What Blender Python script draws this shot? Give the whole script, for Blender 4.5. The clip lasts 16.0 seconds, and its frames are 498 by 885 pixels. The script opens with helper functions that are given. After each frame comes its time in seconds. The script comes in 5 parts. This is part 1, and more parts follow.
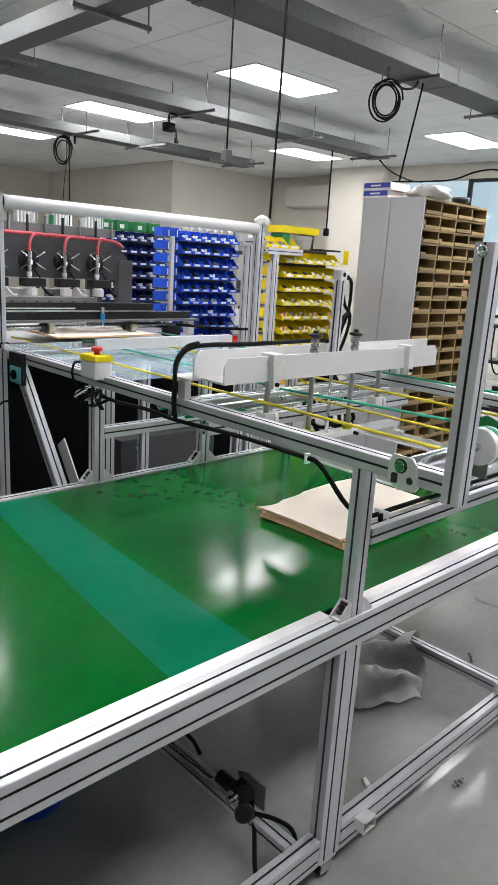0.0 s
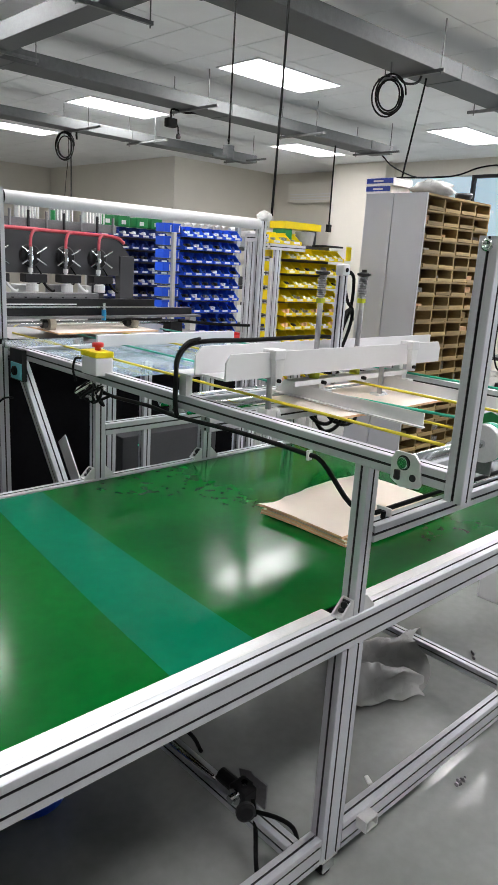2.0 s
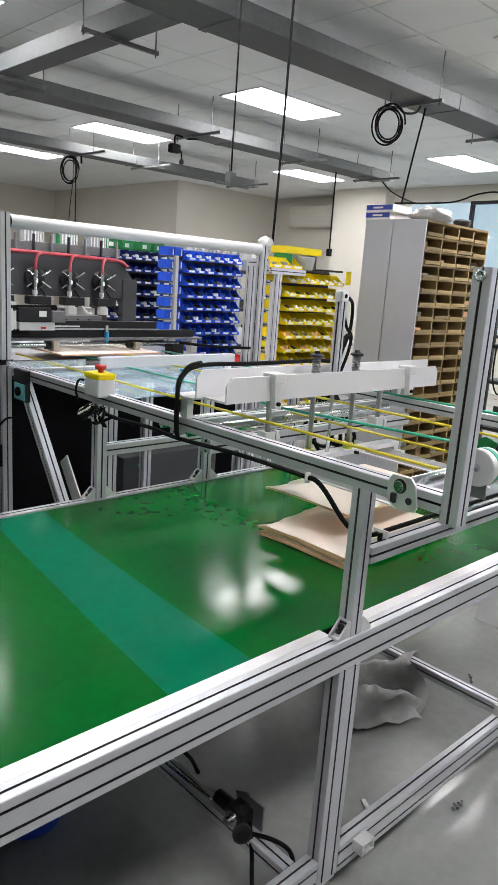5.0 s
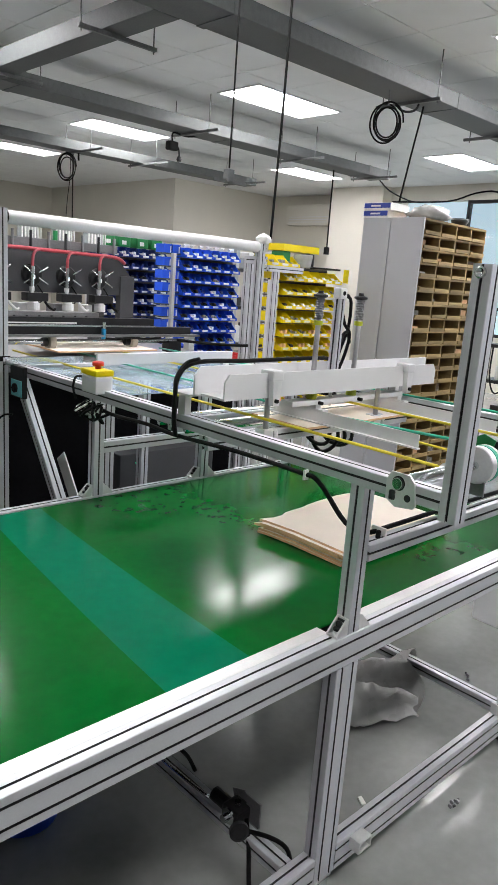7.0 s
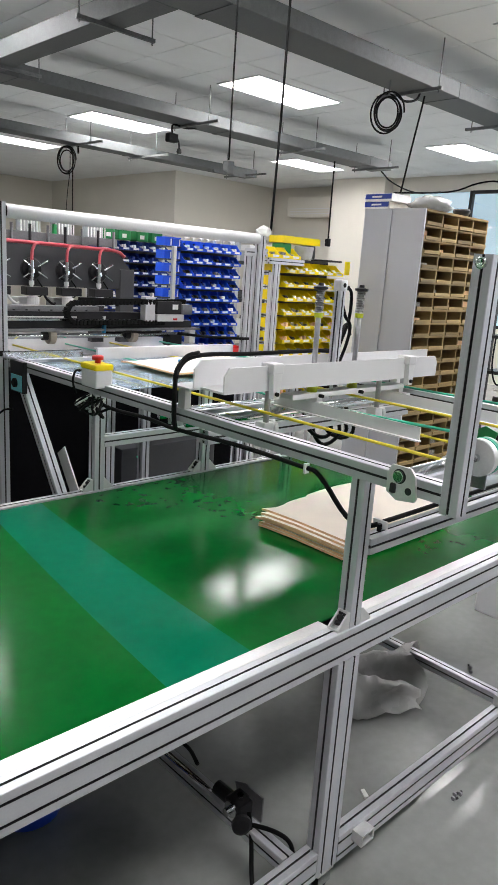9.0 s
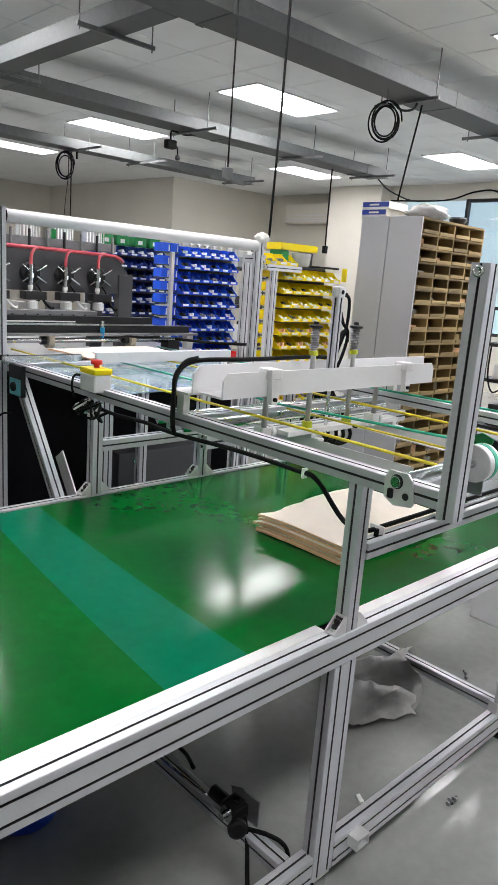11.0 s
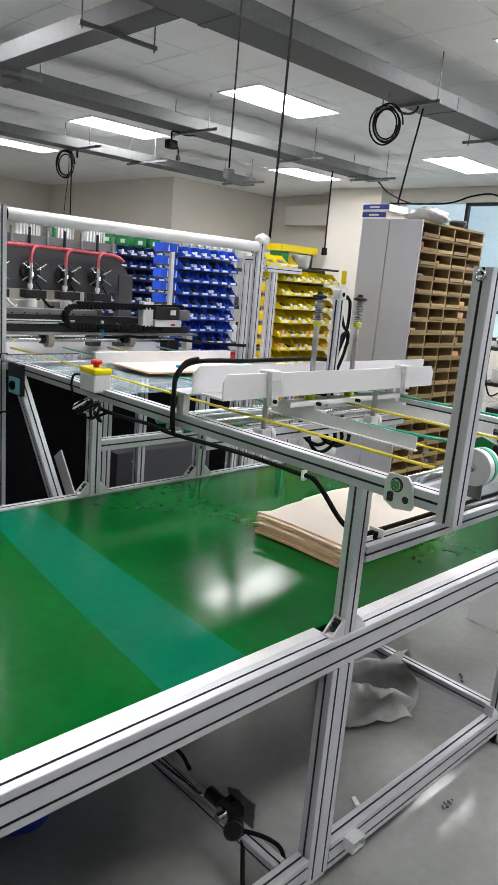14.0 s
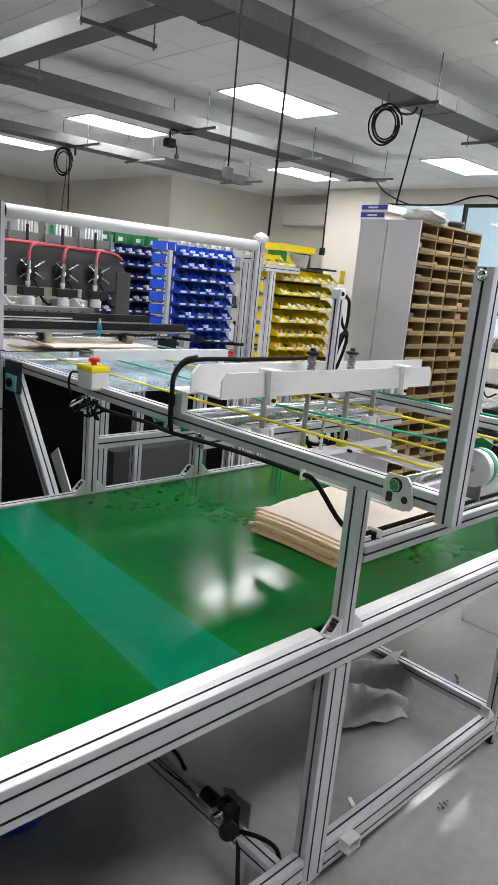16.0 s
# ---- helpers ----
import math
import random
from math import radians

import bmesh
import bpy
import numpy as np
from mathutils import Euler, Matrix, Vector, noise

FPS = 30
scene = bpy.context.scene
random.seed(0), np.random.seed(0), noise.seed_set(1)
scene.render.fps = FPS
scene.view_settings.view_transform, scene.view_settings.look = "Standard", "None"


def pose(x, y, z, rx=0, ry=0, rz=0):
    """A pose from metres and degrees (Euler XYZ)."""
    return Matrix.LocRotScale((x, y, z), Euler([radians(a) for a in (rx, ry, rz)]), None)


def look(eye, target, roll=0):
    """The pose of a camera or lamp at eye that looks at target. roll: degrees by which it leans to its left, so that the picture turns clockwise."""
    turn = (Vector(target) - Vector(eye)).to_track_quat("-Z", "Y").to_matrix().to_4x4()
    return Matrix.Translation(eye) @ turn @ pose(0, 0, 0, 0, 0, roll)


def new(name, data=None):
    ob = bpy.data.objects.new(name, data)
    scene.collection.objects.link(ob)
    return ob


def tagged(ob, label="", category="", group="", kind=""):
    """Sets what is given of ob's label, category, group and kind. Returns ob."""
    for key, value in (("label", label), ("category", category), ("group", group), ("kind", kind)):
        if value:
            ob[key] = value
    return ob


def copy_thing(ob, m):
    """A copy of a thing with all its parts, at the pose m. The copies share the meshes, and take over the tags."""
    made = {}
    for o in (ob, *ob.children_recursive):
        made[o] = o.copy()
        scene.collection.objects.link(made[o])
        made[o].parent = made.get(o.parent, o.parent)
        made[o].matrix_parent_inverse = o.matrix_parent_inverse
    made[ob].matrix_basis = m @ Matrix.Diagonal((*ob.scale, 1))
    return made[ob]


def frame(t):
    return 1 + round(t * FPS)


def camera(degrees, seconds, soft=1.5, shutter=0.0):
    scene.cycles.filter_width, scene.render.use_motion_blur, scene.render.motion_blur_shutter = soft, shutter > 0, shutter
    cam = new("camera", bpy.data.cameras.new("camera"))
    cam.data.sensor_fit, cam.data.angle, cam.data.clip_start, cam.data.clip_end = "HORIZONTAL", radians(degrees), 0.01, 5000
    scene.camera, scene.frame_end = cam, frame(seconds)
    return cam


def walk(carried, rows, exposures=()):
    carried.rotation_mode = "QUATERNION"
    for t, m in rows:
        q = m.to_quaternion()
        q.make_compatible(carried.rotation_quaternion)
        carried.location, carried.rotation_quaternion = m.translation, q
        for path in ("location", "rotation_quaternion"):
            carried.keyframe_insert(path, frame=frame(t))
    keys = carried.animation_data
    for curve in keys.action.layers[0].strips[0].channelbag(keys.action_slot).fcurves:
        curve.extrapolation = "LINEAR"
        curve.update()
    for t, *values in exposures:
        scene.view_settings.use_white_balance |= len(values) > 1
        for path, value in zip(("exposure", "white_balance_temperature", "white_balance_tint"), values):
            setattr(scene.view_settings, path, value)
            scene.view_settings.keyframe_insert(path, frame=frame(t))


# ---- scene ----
cam = camera(39.3, 16.0, soft=1.0)
PATH = [
    (0, (0.027, 0.018, 1.539), (1.379, 1.404, 1.038), 3.6),
    (0.5, (0.023, 0.017, 1.54), (1.383, 1.397, 1.045), 3.7),
    (1, (0.029, 0.02, 1.537), (1.393, 1.396, 1.041), 4.0),
    (1.5, (0.035, 0.025, 1.536), (1.386, 1.411, 1.03), 3.8),
    (2, (0.037, 0.026, 1.535), (1.383, 1.414, 1.025), 3.6),
    (2.5, (0.032, 0.021, 1.538), (1.381, 1.413, 1.046), 3.4),
    (3, (0.022, 0.014, 1.538), (1.384, 1.4, 1.064), 3.7),
    (3.5, (0.018, 0.011, 1.541), (1.37, 1.411, 1.079), 3.9),
    (4, (0.017, 0.007, 1.545), (1.367, 1.411, 1.092), 4.0),
    (6.3, (0.017, 0.005, 1.547), (1.374, 1.401, 1.088), 4.1),
    (6.5, (0.023, 0.011, 1.542), (1.377, 1.407, 1.075), 4.3),
    (7, (0.017, 0.011, 1.541), (1.378, 1.404, 1.085), 4.3),
    (7.5, (0.019, 0.011, 1.541), (1.382, 1.402, 1.086), 4.3),
    (8, (0.024, 0.012, 1.539), (1.393, 1.396, 1.078), 4.2),
    (8.5, (0.027, 0.015, 1.539), (1.387, 1.404, 1.07), 4.3),
    (9, (0.028, 0.013, 1.541), (1.381, 1.407, 1.065), 3.9),
    (11.5, (0.013, 0.009, 1.541), (1.378, 1.397, 1.084), 4.4),
    (12, (0.017, 0.014, 1.54), (1.377, 1.405, 1.075), 4.2),
    (12.5, (0.016, 0.011, 1.54), (1.378, 1.401, 1.081), 4.3),
    (13, (0.012, 0.012, 1.54), (1.378, 1.401, 1.086), 4.7),
    (13.5, (0.012, 0.013, 1.542), (1.384, 1.396, 1.085), 4.8),
    (14, (0.01, 0.015, 1.542), (1.38, 1.398, 1.086), 5.0),
    (14.5, (0.013, 0.018, 1.541), (1.376, 1.404, 1.069), 4.9),
    (15, (0.014, 0.02, 1.54), (1.384, 1.4, 1.072), 5.0),
    (15.5, (0.012, 0.019, 1.541), (1.388, 1.396, 1.08), 5.2),
    (16, (0.01, 0.024, 1.538), (1.389, 1.399, 1.082), 5.5),
]
walk(cam, [(t, look(eye, target, roll)) for t, eye, target, roll in PATH], [(0.0, 0.0), (16.0, 0.0)])

# ---- light: daylight behind the window wall; the ceiling panels light the room ----
world = bpy.data.worlds.new("world")
scene.world = world
world.use_nodes = True
wn = world.node_tree
sky = wn.nodes.new("ShaderNodeTexSky")
sky.sky_type, sky.sun_disc = "NISHITA", False
sky.sun_elevation, sky.sun_rotation = radians(35), radians(120)
wn.links.new(sky.outputs[0], wn.nodes["Background"].inputs[0])
wn.nodes["Background"].inputs[1].default_value = 0.08
PANEL_STRENGTH = 26.8
WINDOW_POWER = 18.0


# ---- materials ----
def mat(name, color, rough=0.5, metal=0.0, vary=0.08, scale=6.0, bump=0.0, bscale=60.0, stretch=(1, 1, 1),
        rvary=0.1, wave=0.0, rand=0.0, emit=0.0, alpha=1.0, trans=0.0, coat=0.0, dirt=0.0, spec=0.5):
    m = bpy.data.materials.new(name)
    m.use_nodes = True
    nt = m.node_tree
    p = nt.nodes["Principled BSDF"]
    p.inputs["Metallic"].default_value = metal
    p.inputs["Specular IOR Level"].default_value = spec
    p.inputs["Transmission Weight"].default_value = trans
    p.inputs["Alpha"].default_value = alpha
    p.inputs["Coat Weight"].default_value = coat
    p.inputs["Coat Roughness"].default_value = 0.06
    tc = nt.nodes.new("ShaderNodeTexCoord")
    mp = nt.nodes.new("ShaderNodeMapping")
    mp.inputs["Scale"].default_value = stretch
    nt.links.new(tc.outputs["Object"], mp.inputs[0])
    n1 = nt.nodes.new("ShaderNodeTexNoise")
    n1.inputs["Scale"].default_value, n1.inputs["Detail"].default_value = scale, 5
    nt.links.new(mp.outputs[0], n1.inputs[0])
    n2 = nt.nodes.new("ShaderNodeTexNoise")
    n2.inputs["Scale"].default_value, n2.inputs["Detail"].default_value = bscale, 3
    nt.links.new(mp.outputs[0], n2.inputs[0])
    ramp = nt.nodes.new("ShaderNodeMapRange")
    ramp.inputs["From Min"].default_value, ramp.inputs["From Max"].default_value = 0.3, 0.7
    ramp.inputs["To Min"].default_value, ramp.inputs["To Max"].default_value = 1 - vary, 1 + vary
    nt.links.new(n1.outputs[0], ramp.inputs[0])
    fine = nt.nodes.new("ShaderNodeMapRange")
    fine.inputs["From Min"].default_value, fine.inputs["From Max"].default_value = 0.3, 0.7
    fine.inputs["To Min"].default_value, fine.inputs["To Max"].default_value = 1 - vary * 0.6, 1 + vary * 0.6
    nt.links.new(n2.outputs[0], fine.inputs[0])
    mul = nt.nodes.new("ShaderNodeMath")
    mul.operation = "MULTIPLY"
    nt.links.new(ramp.outputs[0], mul.inputs[0])
    nt.links.new(fine.outputs[0], mul.inputs[1])
    last = mul
    if rand:
        oi = nt.nodes.new("ShaderNodeObjectInfo")
        rr = nt.nodes.new("ShaderNodeMapRange")
        rr.inputs["To Min"].default_value, rr.inputs["To Max"].default_value = 1 - rand, 1 + rand
        nt.links.new(oi.outputs["Random"], rr.inputs[0])
        m2 = nt.nodes.new("ShaderNodeMath")
        m2.operation = "MULTIPLY"
        nt.links.new(last.outputs[0], m2.inputs[0])
        nt.links.new(rr.outputs[0], m2.inputs[1])
        last = m2
    col = nt.nodes.new("ShaderNodeVectorMath")
    col.operation = "SCALE"
    col.inputs[0].default_value = color
    nt.links.new(last.outputs[0], col.inputs["Scale"])
    out = col.outputs[0]
    if dirt:
        n3 = nt.nodes.new("ShaderNodeTexNoise")
        n3.inputs["Scale"].default_value, n3.inputs["Detail"].default_value = 1.7, 8
        nt.links.new(tc.outputs["Object"], n3.inputs[0])
        r3 = nt.nodes.new("ShaderNodeMapRange")
        r3.inputs["From Min"].default_value, r3.inputs["From Max"].default_value = 0.52, 0.75
        r3.inputs["To Max"].default_value = dirt
        nt.links.new(n3.outputs[0], r3.inputs[0])
        mx = nt.nodes.new("ShaderNodeMix")
        mx.data_type = "RGBA"
        nt.links.new(r3.outputs[0], mx.inputs["Factor"])
        nt.links.new(out, mx.inputs["A"])
        mx.inputs["B"].default_value = (color[0] * 0.45, color[1] * 0.43, color[2] * 0.4, 1)
        out = mx.outputs["Result"]
    nt.links.new(out, p.inputs["Base Color"])
    rv = nt.nodes.new("ShaderNodeMapRange")
    rv.inputs["From Min"].default_value, rv.inputs["From Max"].default_value = 0.3, 0.7
    rv.inputs["To Min"].default_value, rv.inputs["To Max"].default_value = max(0.02, rough * (1 - rvary)), min(1, rough * (1 + rvary))
    nt.links.new(n1.outputs[0], rv.inputs[0])
    nt.links.new(rv.outputs[0], p.inputs["Roughness"])
    if bump:
        b = nt.nodes.new("ShaderNodeBump")
        b.inputs["Strength"].default_value, b.inputs["Distance"].default_value = bump, 0.002
        nt.links.new(n2.outputs[0], b.inputs["Height"])
        nt.links.new(b.outputs[0], p.inputs["Normal"])
        if wave:
            n4 = nt.nodes.new("ShaderNodeTexNoise")
            n4.inputs["Scale"].default_value, n4.inputs["Detail"].default_value = 3.2, 1
            nt.links.new(tc.outputs["Object"], n4.inputs[0])
            b4 = nt.nodes.new("ShaderNodeBump")
            b4.inputs["Strength"].default_value, b4.inputs["Distance"].default_value = 1.0, wave
            nt.links.new(n4.outputs[0], b4.inputs["Height"])
            nt.links.new(b4.outputs[0], b.inputs["Normal"])
    if emit:
        p.inputs["Emission Color"].default_value = (*color, 1)
        p.inputs["Emission Strength"].default_value = emit
    return m


M_ALU = mat("anodised_aluminium", (0.63, 0.64, 0.67), 0.40, 0.42, 0.04, 9, 0.04, 220, rvary=0.2)
# near black that puts the shade of slots and holes into the colour
M_SLOT = mat("black_slot_shade", (0.022, 0.022, 0.024), 0.6)
M_PLATE = mat("milled_aluminium_plate", (0.78, 0.78, 0.78), 0.42, 0.55, 0.05, 14, 0.05, 160)
M_STEEL = mat("polished_steel", (0.72, 0.74, 0.76), 0.16, 1.0, 0.05, 10, 0.02, 200, rvary=0.3)
M_TABLE = mat("bluish_clear_acrylic", (0.50, 0.64, 0.74), 0.05, 0.0, 0.03, 7, alpha=0.42, rvary=0.2)
M_WHITE = mat("white_powder_coat", (0.71, 0.71, 0.72), 0.4, 0.0, 0.03, 8, 0.06, 400)
M_BELT = mat("green_pvc_belt", (0.0, 0.115, 0.016), 0.14, 0.0, 0.12, 2.2, 0.0, 30, rvary=0.2, spec=0.15)
M_SPLICE = mat("teal_belt_splice", (0.0, 0.15, 0.072), 0.15, 0.0, 0.08, 3, 0.0, 30, rvary=0.2, spec=0.15)
M_FLOOR = mat("grey_epoxy_floor", (0.285, 0.295, 0.285), 0.16, 0.0, 0.09, 1.3, 0.03, 25, rvary=0.4, dirt=0.35)
M_WALL = mat("cream_wall_paint", (0.70, 0.67, 0.60), 0.8, 0.0, 0.03, 1.5, 0.08, 120)
M_CEIL = mat("mineral_ceiling_tile", (0.80, 0.81, 0.81), 0.9, 0.0, 0.03, 3, 0.2, 180)
M_GALV = mat("galvanised_steel", (0.10, 0.107, 0.107), 0.6, 0.2, 0.14, 22, 0.05, 90, rvary=0.08)
M_GALV_DARK = mat("dull_galvanised_strut", (0.16, 0.165, 0.165), 0.5, 0.5, 0.2, 20, 0.05, 90)
M_BLACK = mat("black_rubber_cable", (0.007, 0.007, 0.007), 0.6, 0.0, 0.1, 20, spec=0.12)
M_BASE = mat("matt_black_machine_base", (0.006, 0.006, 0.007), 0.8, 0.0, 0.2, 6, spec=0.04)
M_BLACKM = mat("blackened_metal", (0.02, 0.02, 0.022), 0.4, 0.3, 0.15, 15, 0.05, 120)
M_DARK = mat("dark_grey_machine_paint", (0.062, 0.064, 0.070), 0.42, 0.0, 0.10, 5, 0.08, 160, dirt=0.25)
M_MID = mat("mid_grey_machine_steel", (0.25, 0.25, 0.26), 0.35, 0.6, 0.15, 12, 0.05, 140)
M_GREYP = mat("light_grey_steel_panel", (0.48, 0.49, 0.52), 0.5, 0.0, 0.03, 3, 0.05, 300)
M_WOOD = mat("pale_plywood", (0.31, 0.215, 0.085), 0.6, 0.0, 0.25, 5, 0.15, 70, stretch=(1, 1, 6), rand=0.3)
# brown wood with the shade deep in the pigeonholes put into its colour
M_WOOD_SHADE = mat("shaded_brown_pigeonhole", (0.07, 0.045, 0.02), 0.7, 0.0, 0.35, 9, 0.1, 60, dirt=0.5)
M_YEL = mat("yellow_polypropylene", (0.92, 0.72, 0.0), 0.36, 0.0, 0.05, 8, 0.03, 90, rand=0.08)
M_BLUE = mat("blue_polypropylene", (0.012, 0.10, 0.78), 0.34, 0.0, 0.06, 8, 0.03, 90, rand=0.12)
# the blue plastic again, with shade put into its colour
M_BLUE_SHADE = mat("shaded_blue_polypropylene", (0.008, 0.035, 0.26), 0.34, 0.0, 0.08, 8, 0.03, 90, rand=0.12)
M_GREENP = mat("green_plastic", (0.01, 0.23, 0.06), 0.4, 0.0, 0.08, 8)
M_CARD = mat("white_label_card", (0.82, 0.82, 0.80), 0.7, 0.0, 0.05, 30, rand=0.06)
M_PARTS = mat("mixed_small_parts", (0.30, 0.29, 0.27), 0.5, 0.2, 0.5, 70, 0.6, 90)
M_BOARD = mat("white_kraft_board", (0.95, 0.85, 0.75), 0.7, 0.0, 0.02, 12, 0.05, 250)
M_KRAFT = mat("brown_kraft_board", (0.88, 0.56, 0.32), 0.75, 0.0, 0.10, 25, 0.1, 150, rand=0.12)
M_ROD = mat("ground_steel_rod", (0.42, 0.42, 0.43), 0.3, 0.75, 0.08, 12, 0.02, 150)
M_CUP = mat("milky_clear_cup", (0.86, 0.88, 0.88), 0.18, 0.0, 0.04, 20, trans=0.55)
M_RED = mat("red_plastic", (0.55, 0.02, 0.02), 0.35)
M_HOSE = mat("pink_red_air_hose", (0.46, 0.07, 0.09), 0.32, 0.0, 0.06, 20)
M_CYEL = mat("yellow_round_cord", (0.70, 0.58, 0.03), 0.45, 0.0, 0.05, 40)
M_CGRN = mat("green_round_cord", (0.03, 0.42, 0.27), 0.35, 0.0, 0.05, 40)
M_COLLAR = mat("lime_clamp_collar", (0.50, 0.55, 0.02), 0.4)
M_BLUEK = mat("light_blue_fitting", (0.01, 0.22, 0.45), 0.35)
M_CYAN = mat("cyan_switch_plate", (0.15, 0.50, 0.56), 0.4)
M_RUBBER = mat("beige_rubber_roller", (0.42, 0.38, 0.31), 0.6, 0.0, 0.1, 30)
M_CLEAR = mat("clear_acrylic", (0.85, 0.9, 0.9), 0.08, 0.0, 0.0, trans=0.9)
M_BAG = mat("crumpled_clear_plastic", (0.62, 0.62, 0.60), 0.22, 0.0, 0.1, 12, 0.3, 40, trans=0.35)
M_SACK = mat("milky_plastic_film", (0.50, 0.50, 0.49), 0.30, 0.0, 0.06, 12, 0.08, 26, rvary=0.3)
M_GLASS = mat("window_glass", (0.9, 0.95, 0.97), 0.02, 0.0, 0.0, trans=1.0)
M_LAMP = mat("lit_lamp_diffuser", (1.0, 0.97, 0.985), 0.5, emit=PANEL_STRENGTH)
M_OUT = mat("pale_daylight_backdrop", (0.62, 0.76, 0.86), 0.9, 0.0, 0.2, 0.5, emit=0.55)
M_BLUEBOX = mat("blue_carton_print", (0.02, 0.05, 0.36), 0.5)
M_LED = mat("green_led", (0.1, 0.9, 0.5), 0.4, emit=0.9)


# ---- mesh helpers: all shapes are given in world metres ----
BASE = {}


def thing(name, at, label, category, group="", kind=""):
    ob = new(name)
    ob.empty_display_size = 0.05
    ob.location = at
    BASE[ob.name] = Vector(at)
    return tagged(ob, label, category, group, kind)


def part(name, bm, material, parent=None, label="", smooth=False):
    me = bpy.data.meshes.new(name)
    if parent is not None:
        bmesh.ops.translate(bm, verts=bm.verts, vec=-BASE[parent.name])
    bmesh.ops.recalc_face_normals(bm, faces=bm.faces)
    for f in bm.faces:
        f.smooth = smooth
    bm.to_mesh(me)
    bm.free()
    for m in material if isinstance(material, (list, tuple)) else [material]:
        me.materials.append(m)
    ob = new(name, me)
    if parent is not None:
        ob.parent = parent
        BASE[ob.name] = BASE[parent.name]
    else:
        BASE[ob.name] = Vector((0, 0, 0))
    return tagged(ob, label)


def solid(name, bm, material, label, category, group="", kind="", smooth=False):
    return tagged(part(name, bm, material, None, label, smooth), label, category, group, kind)


def B():
    return bmesh.new()


def bx(bm, x0, y0, z0, x1, y1, z1, bev=0.0, turn=None):
    m = Matrix.Translation(((x0 + x1) / 2, (y0 + y1) / 2, (z0 + z1) / 2))
    if turn is not None:
        m = m @ turn
    m = m @ Matrix.Diagonal((abs(x1 - x0), abs(y1 - y0), abs(z1 - z0), 1))
    vs = bmesh.ops.create_cube(bm, size=1, matrix=m)["verts"]
    if bev:
        es = list({e for v in vs for e in v.link_edges})
        bmesh.ops.bevel(bm, geom=es, offset=bev, segments=2, affect="EDGES", profile=0.6)
    return bm


def cyl(bm, a, b, r, seg=14, r2=None):
    a, b = Vector(a), Vector(b)
    d = b - a
    q = d.to_track_quat("Z", "Y").to_matrix().to_4x4()
    bmesh.ops.create_cone(bm, cap_ends=True, segments=seg, radius1=r, radius2=r if r2 is None else r2, depth=d.length,
                          matrix=Matrix.Translation((a + b) / 2) @ q)
    return bm


def tube(bm, pts, r, seg=7, sub=5):
    P = [Vector(p) for p in pts]
    P = [2 * P[0] - P[1]] + P + [2 * P[-1] - P[-2]]
    path = []
    for i in range(1, len(P) - 2):
        for k in range(sub):
            t = k / sub
            a, b, c, d = P[i - 1], P[i], P[i + 1], P[i + 2]
            path.append(0.5 * (2 * b + (c - a) * t + (2 * a - 5 * b + 4 * c - d) * t * t + (3 * b - a - 3 * c + d) * t ** 3))
    path.append(P[-2])
    up = Vector((0.13, 0.21, 0.97))
    rings = []
    for i, p in enumerate(path):
        d = (path[min(i + 1, len(path) - 1)] - path[max(i - 1, 0)]).normalized()
        u = d.cross(up)
        u = u.normalized() if u.length > 0.05 else d.orthogonal().normalized()
        v = u.cross(d)
        up = v
        rings.append([bm.verts.new(p + r * (math.cos(a) * u + math.sin(a) * v)) for a in [2 * math.pi * k / seg for k in range(seg)]])
    for a, b in zip(rings, rings[1:]):
        for k in range(seg):
            bm.faces.new((a[k], a[(k + 1) % seg], b[(k + 1) % seg], b[k]))
    bm.faces.new(rings[0]), bm.faces.new(rings[-1])
    return bm


def section(w, h, s=0.0056, d=0.0095):
    """Outline of a slotted extrusion: one open slot for every 40 mm of each side."""
    out = []
    for n, length in ((0, w), (1, h), (2, w), (3, h)):
        other = h if n % 2 == 0 else w
        cells = max(1, round(length / 0.04))
        pts = [(-length / 2 + 0.0015, -other / 2)]
        for c in range(cells):
            m = -length / 2 + (c + 0.5) * length / cells
            pts += [(m - s / 2, -other / 2), (m - s / 2 - 0.003, -other / 2 + d), (m + s / 2 + 0.003, -other / 2 + d), (m + s / 2, -other / 2)]
        pts.append((length / 2 - 0.0015, -other / 2))
        ca, sa = [(1, 0), (0, 1), (-1, 0), (0, -1)][n]
        out += [(x * ca - y * sa, x * sa + y * ca) for x, y in pts]
    return out


def prof(bm, axis, a, b, c0, c1, w=0.04, h=0.04, turn=None):
    """Slotted extrusion along axis from c0 to c1, centred on (a, b) in the other two axes, w wide and h high. Slot
    floors take the second material, dark for the shade in them.
    """
    sec = section(w, h)
    n = len(sec)
    rings = []
    for c in (c0, c1):
        ring = []
        for u, v in sec:
            p = {"x": (c, a + u, b + v), "y": (a + u, c, b + v), "z": (a + u, b + v, c)}[axis]
            ring.append(bm.verts.new(turn @ Vector(p) if turn is not None else p))
        rings.append(ring)
    bm.faces.new(rings[0]), bm.faces.new(rings[1])
    for k in range(n):
        f = bm.faces.new((rings[0][k], rings[0][(k + 1) % n], rings[1][(k + 1) % n], rings[1][k]))
        u0, v0 = sec[k]
        u1, v1 = sec[(k + 1) % n]
        inside = (abs(abs(u0) - w / 2) > 0.004 and abs(abs(v0) - h / 2) > 0.004) or (abs(abs(u1) - w / 2) > 0.004 and abs(abs(v1) - h / 2) > 0.004)
        f.material_index = 1 if inside else 0
    return bm


ALU = [M_ALU, M_SLOT]


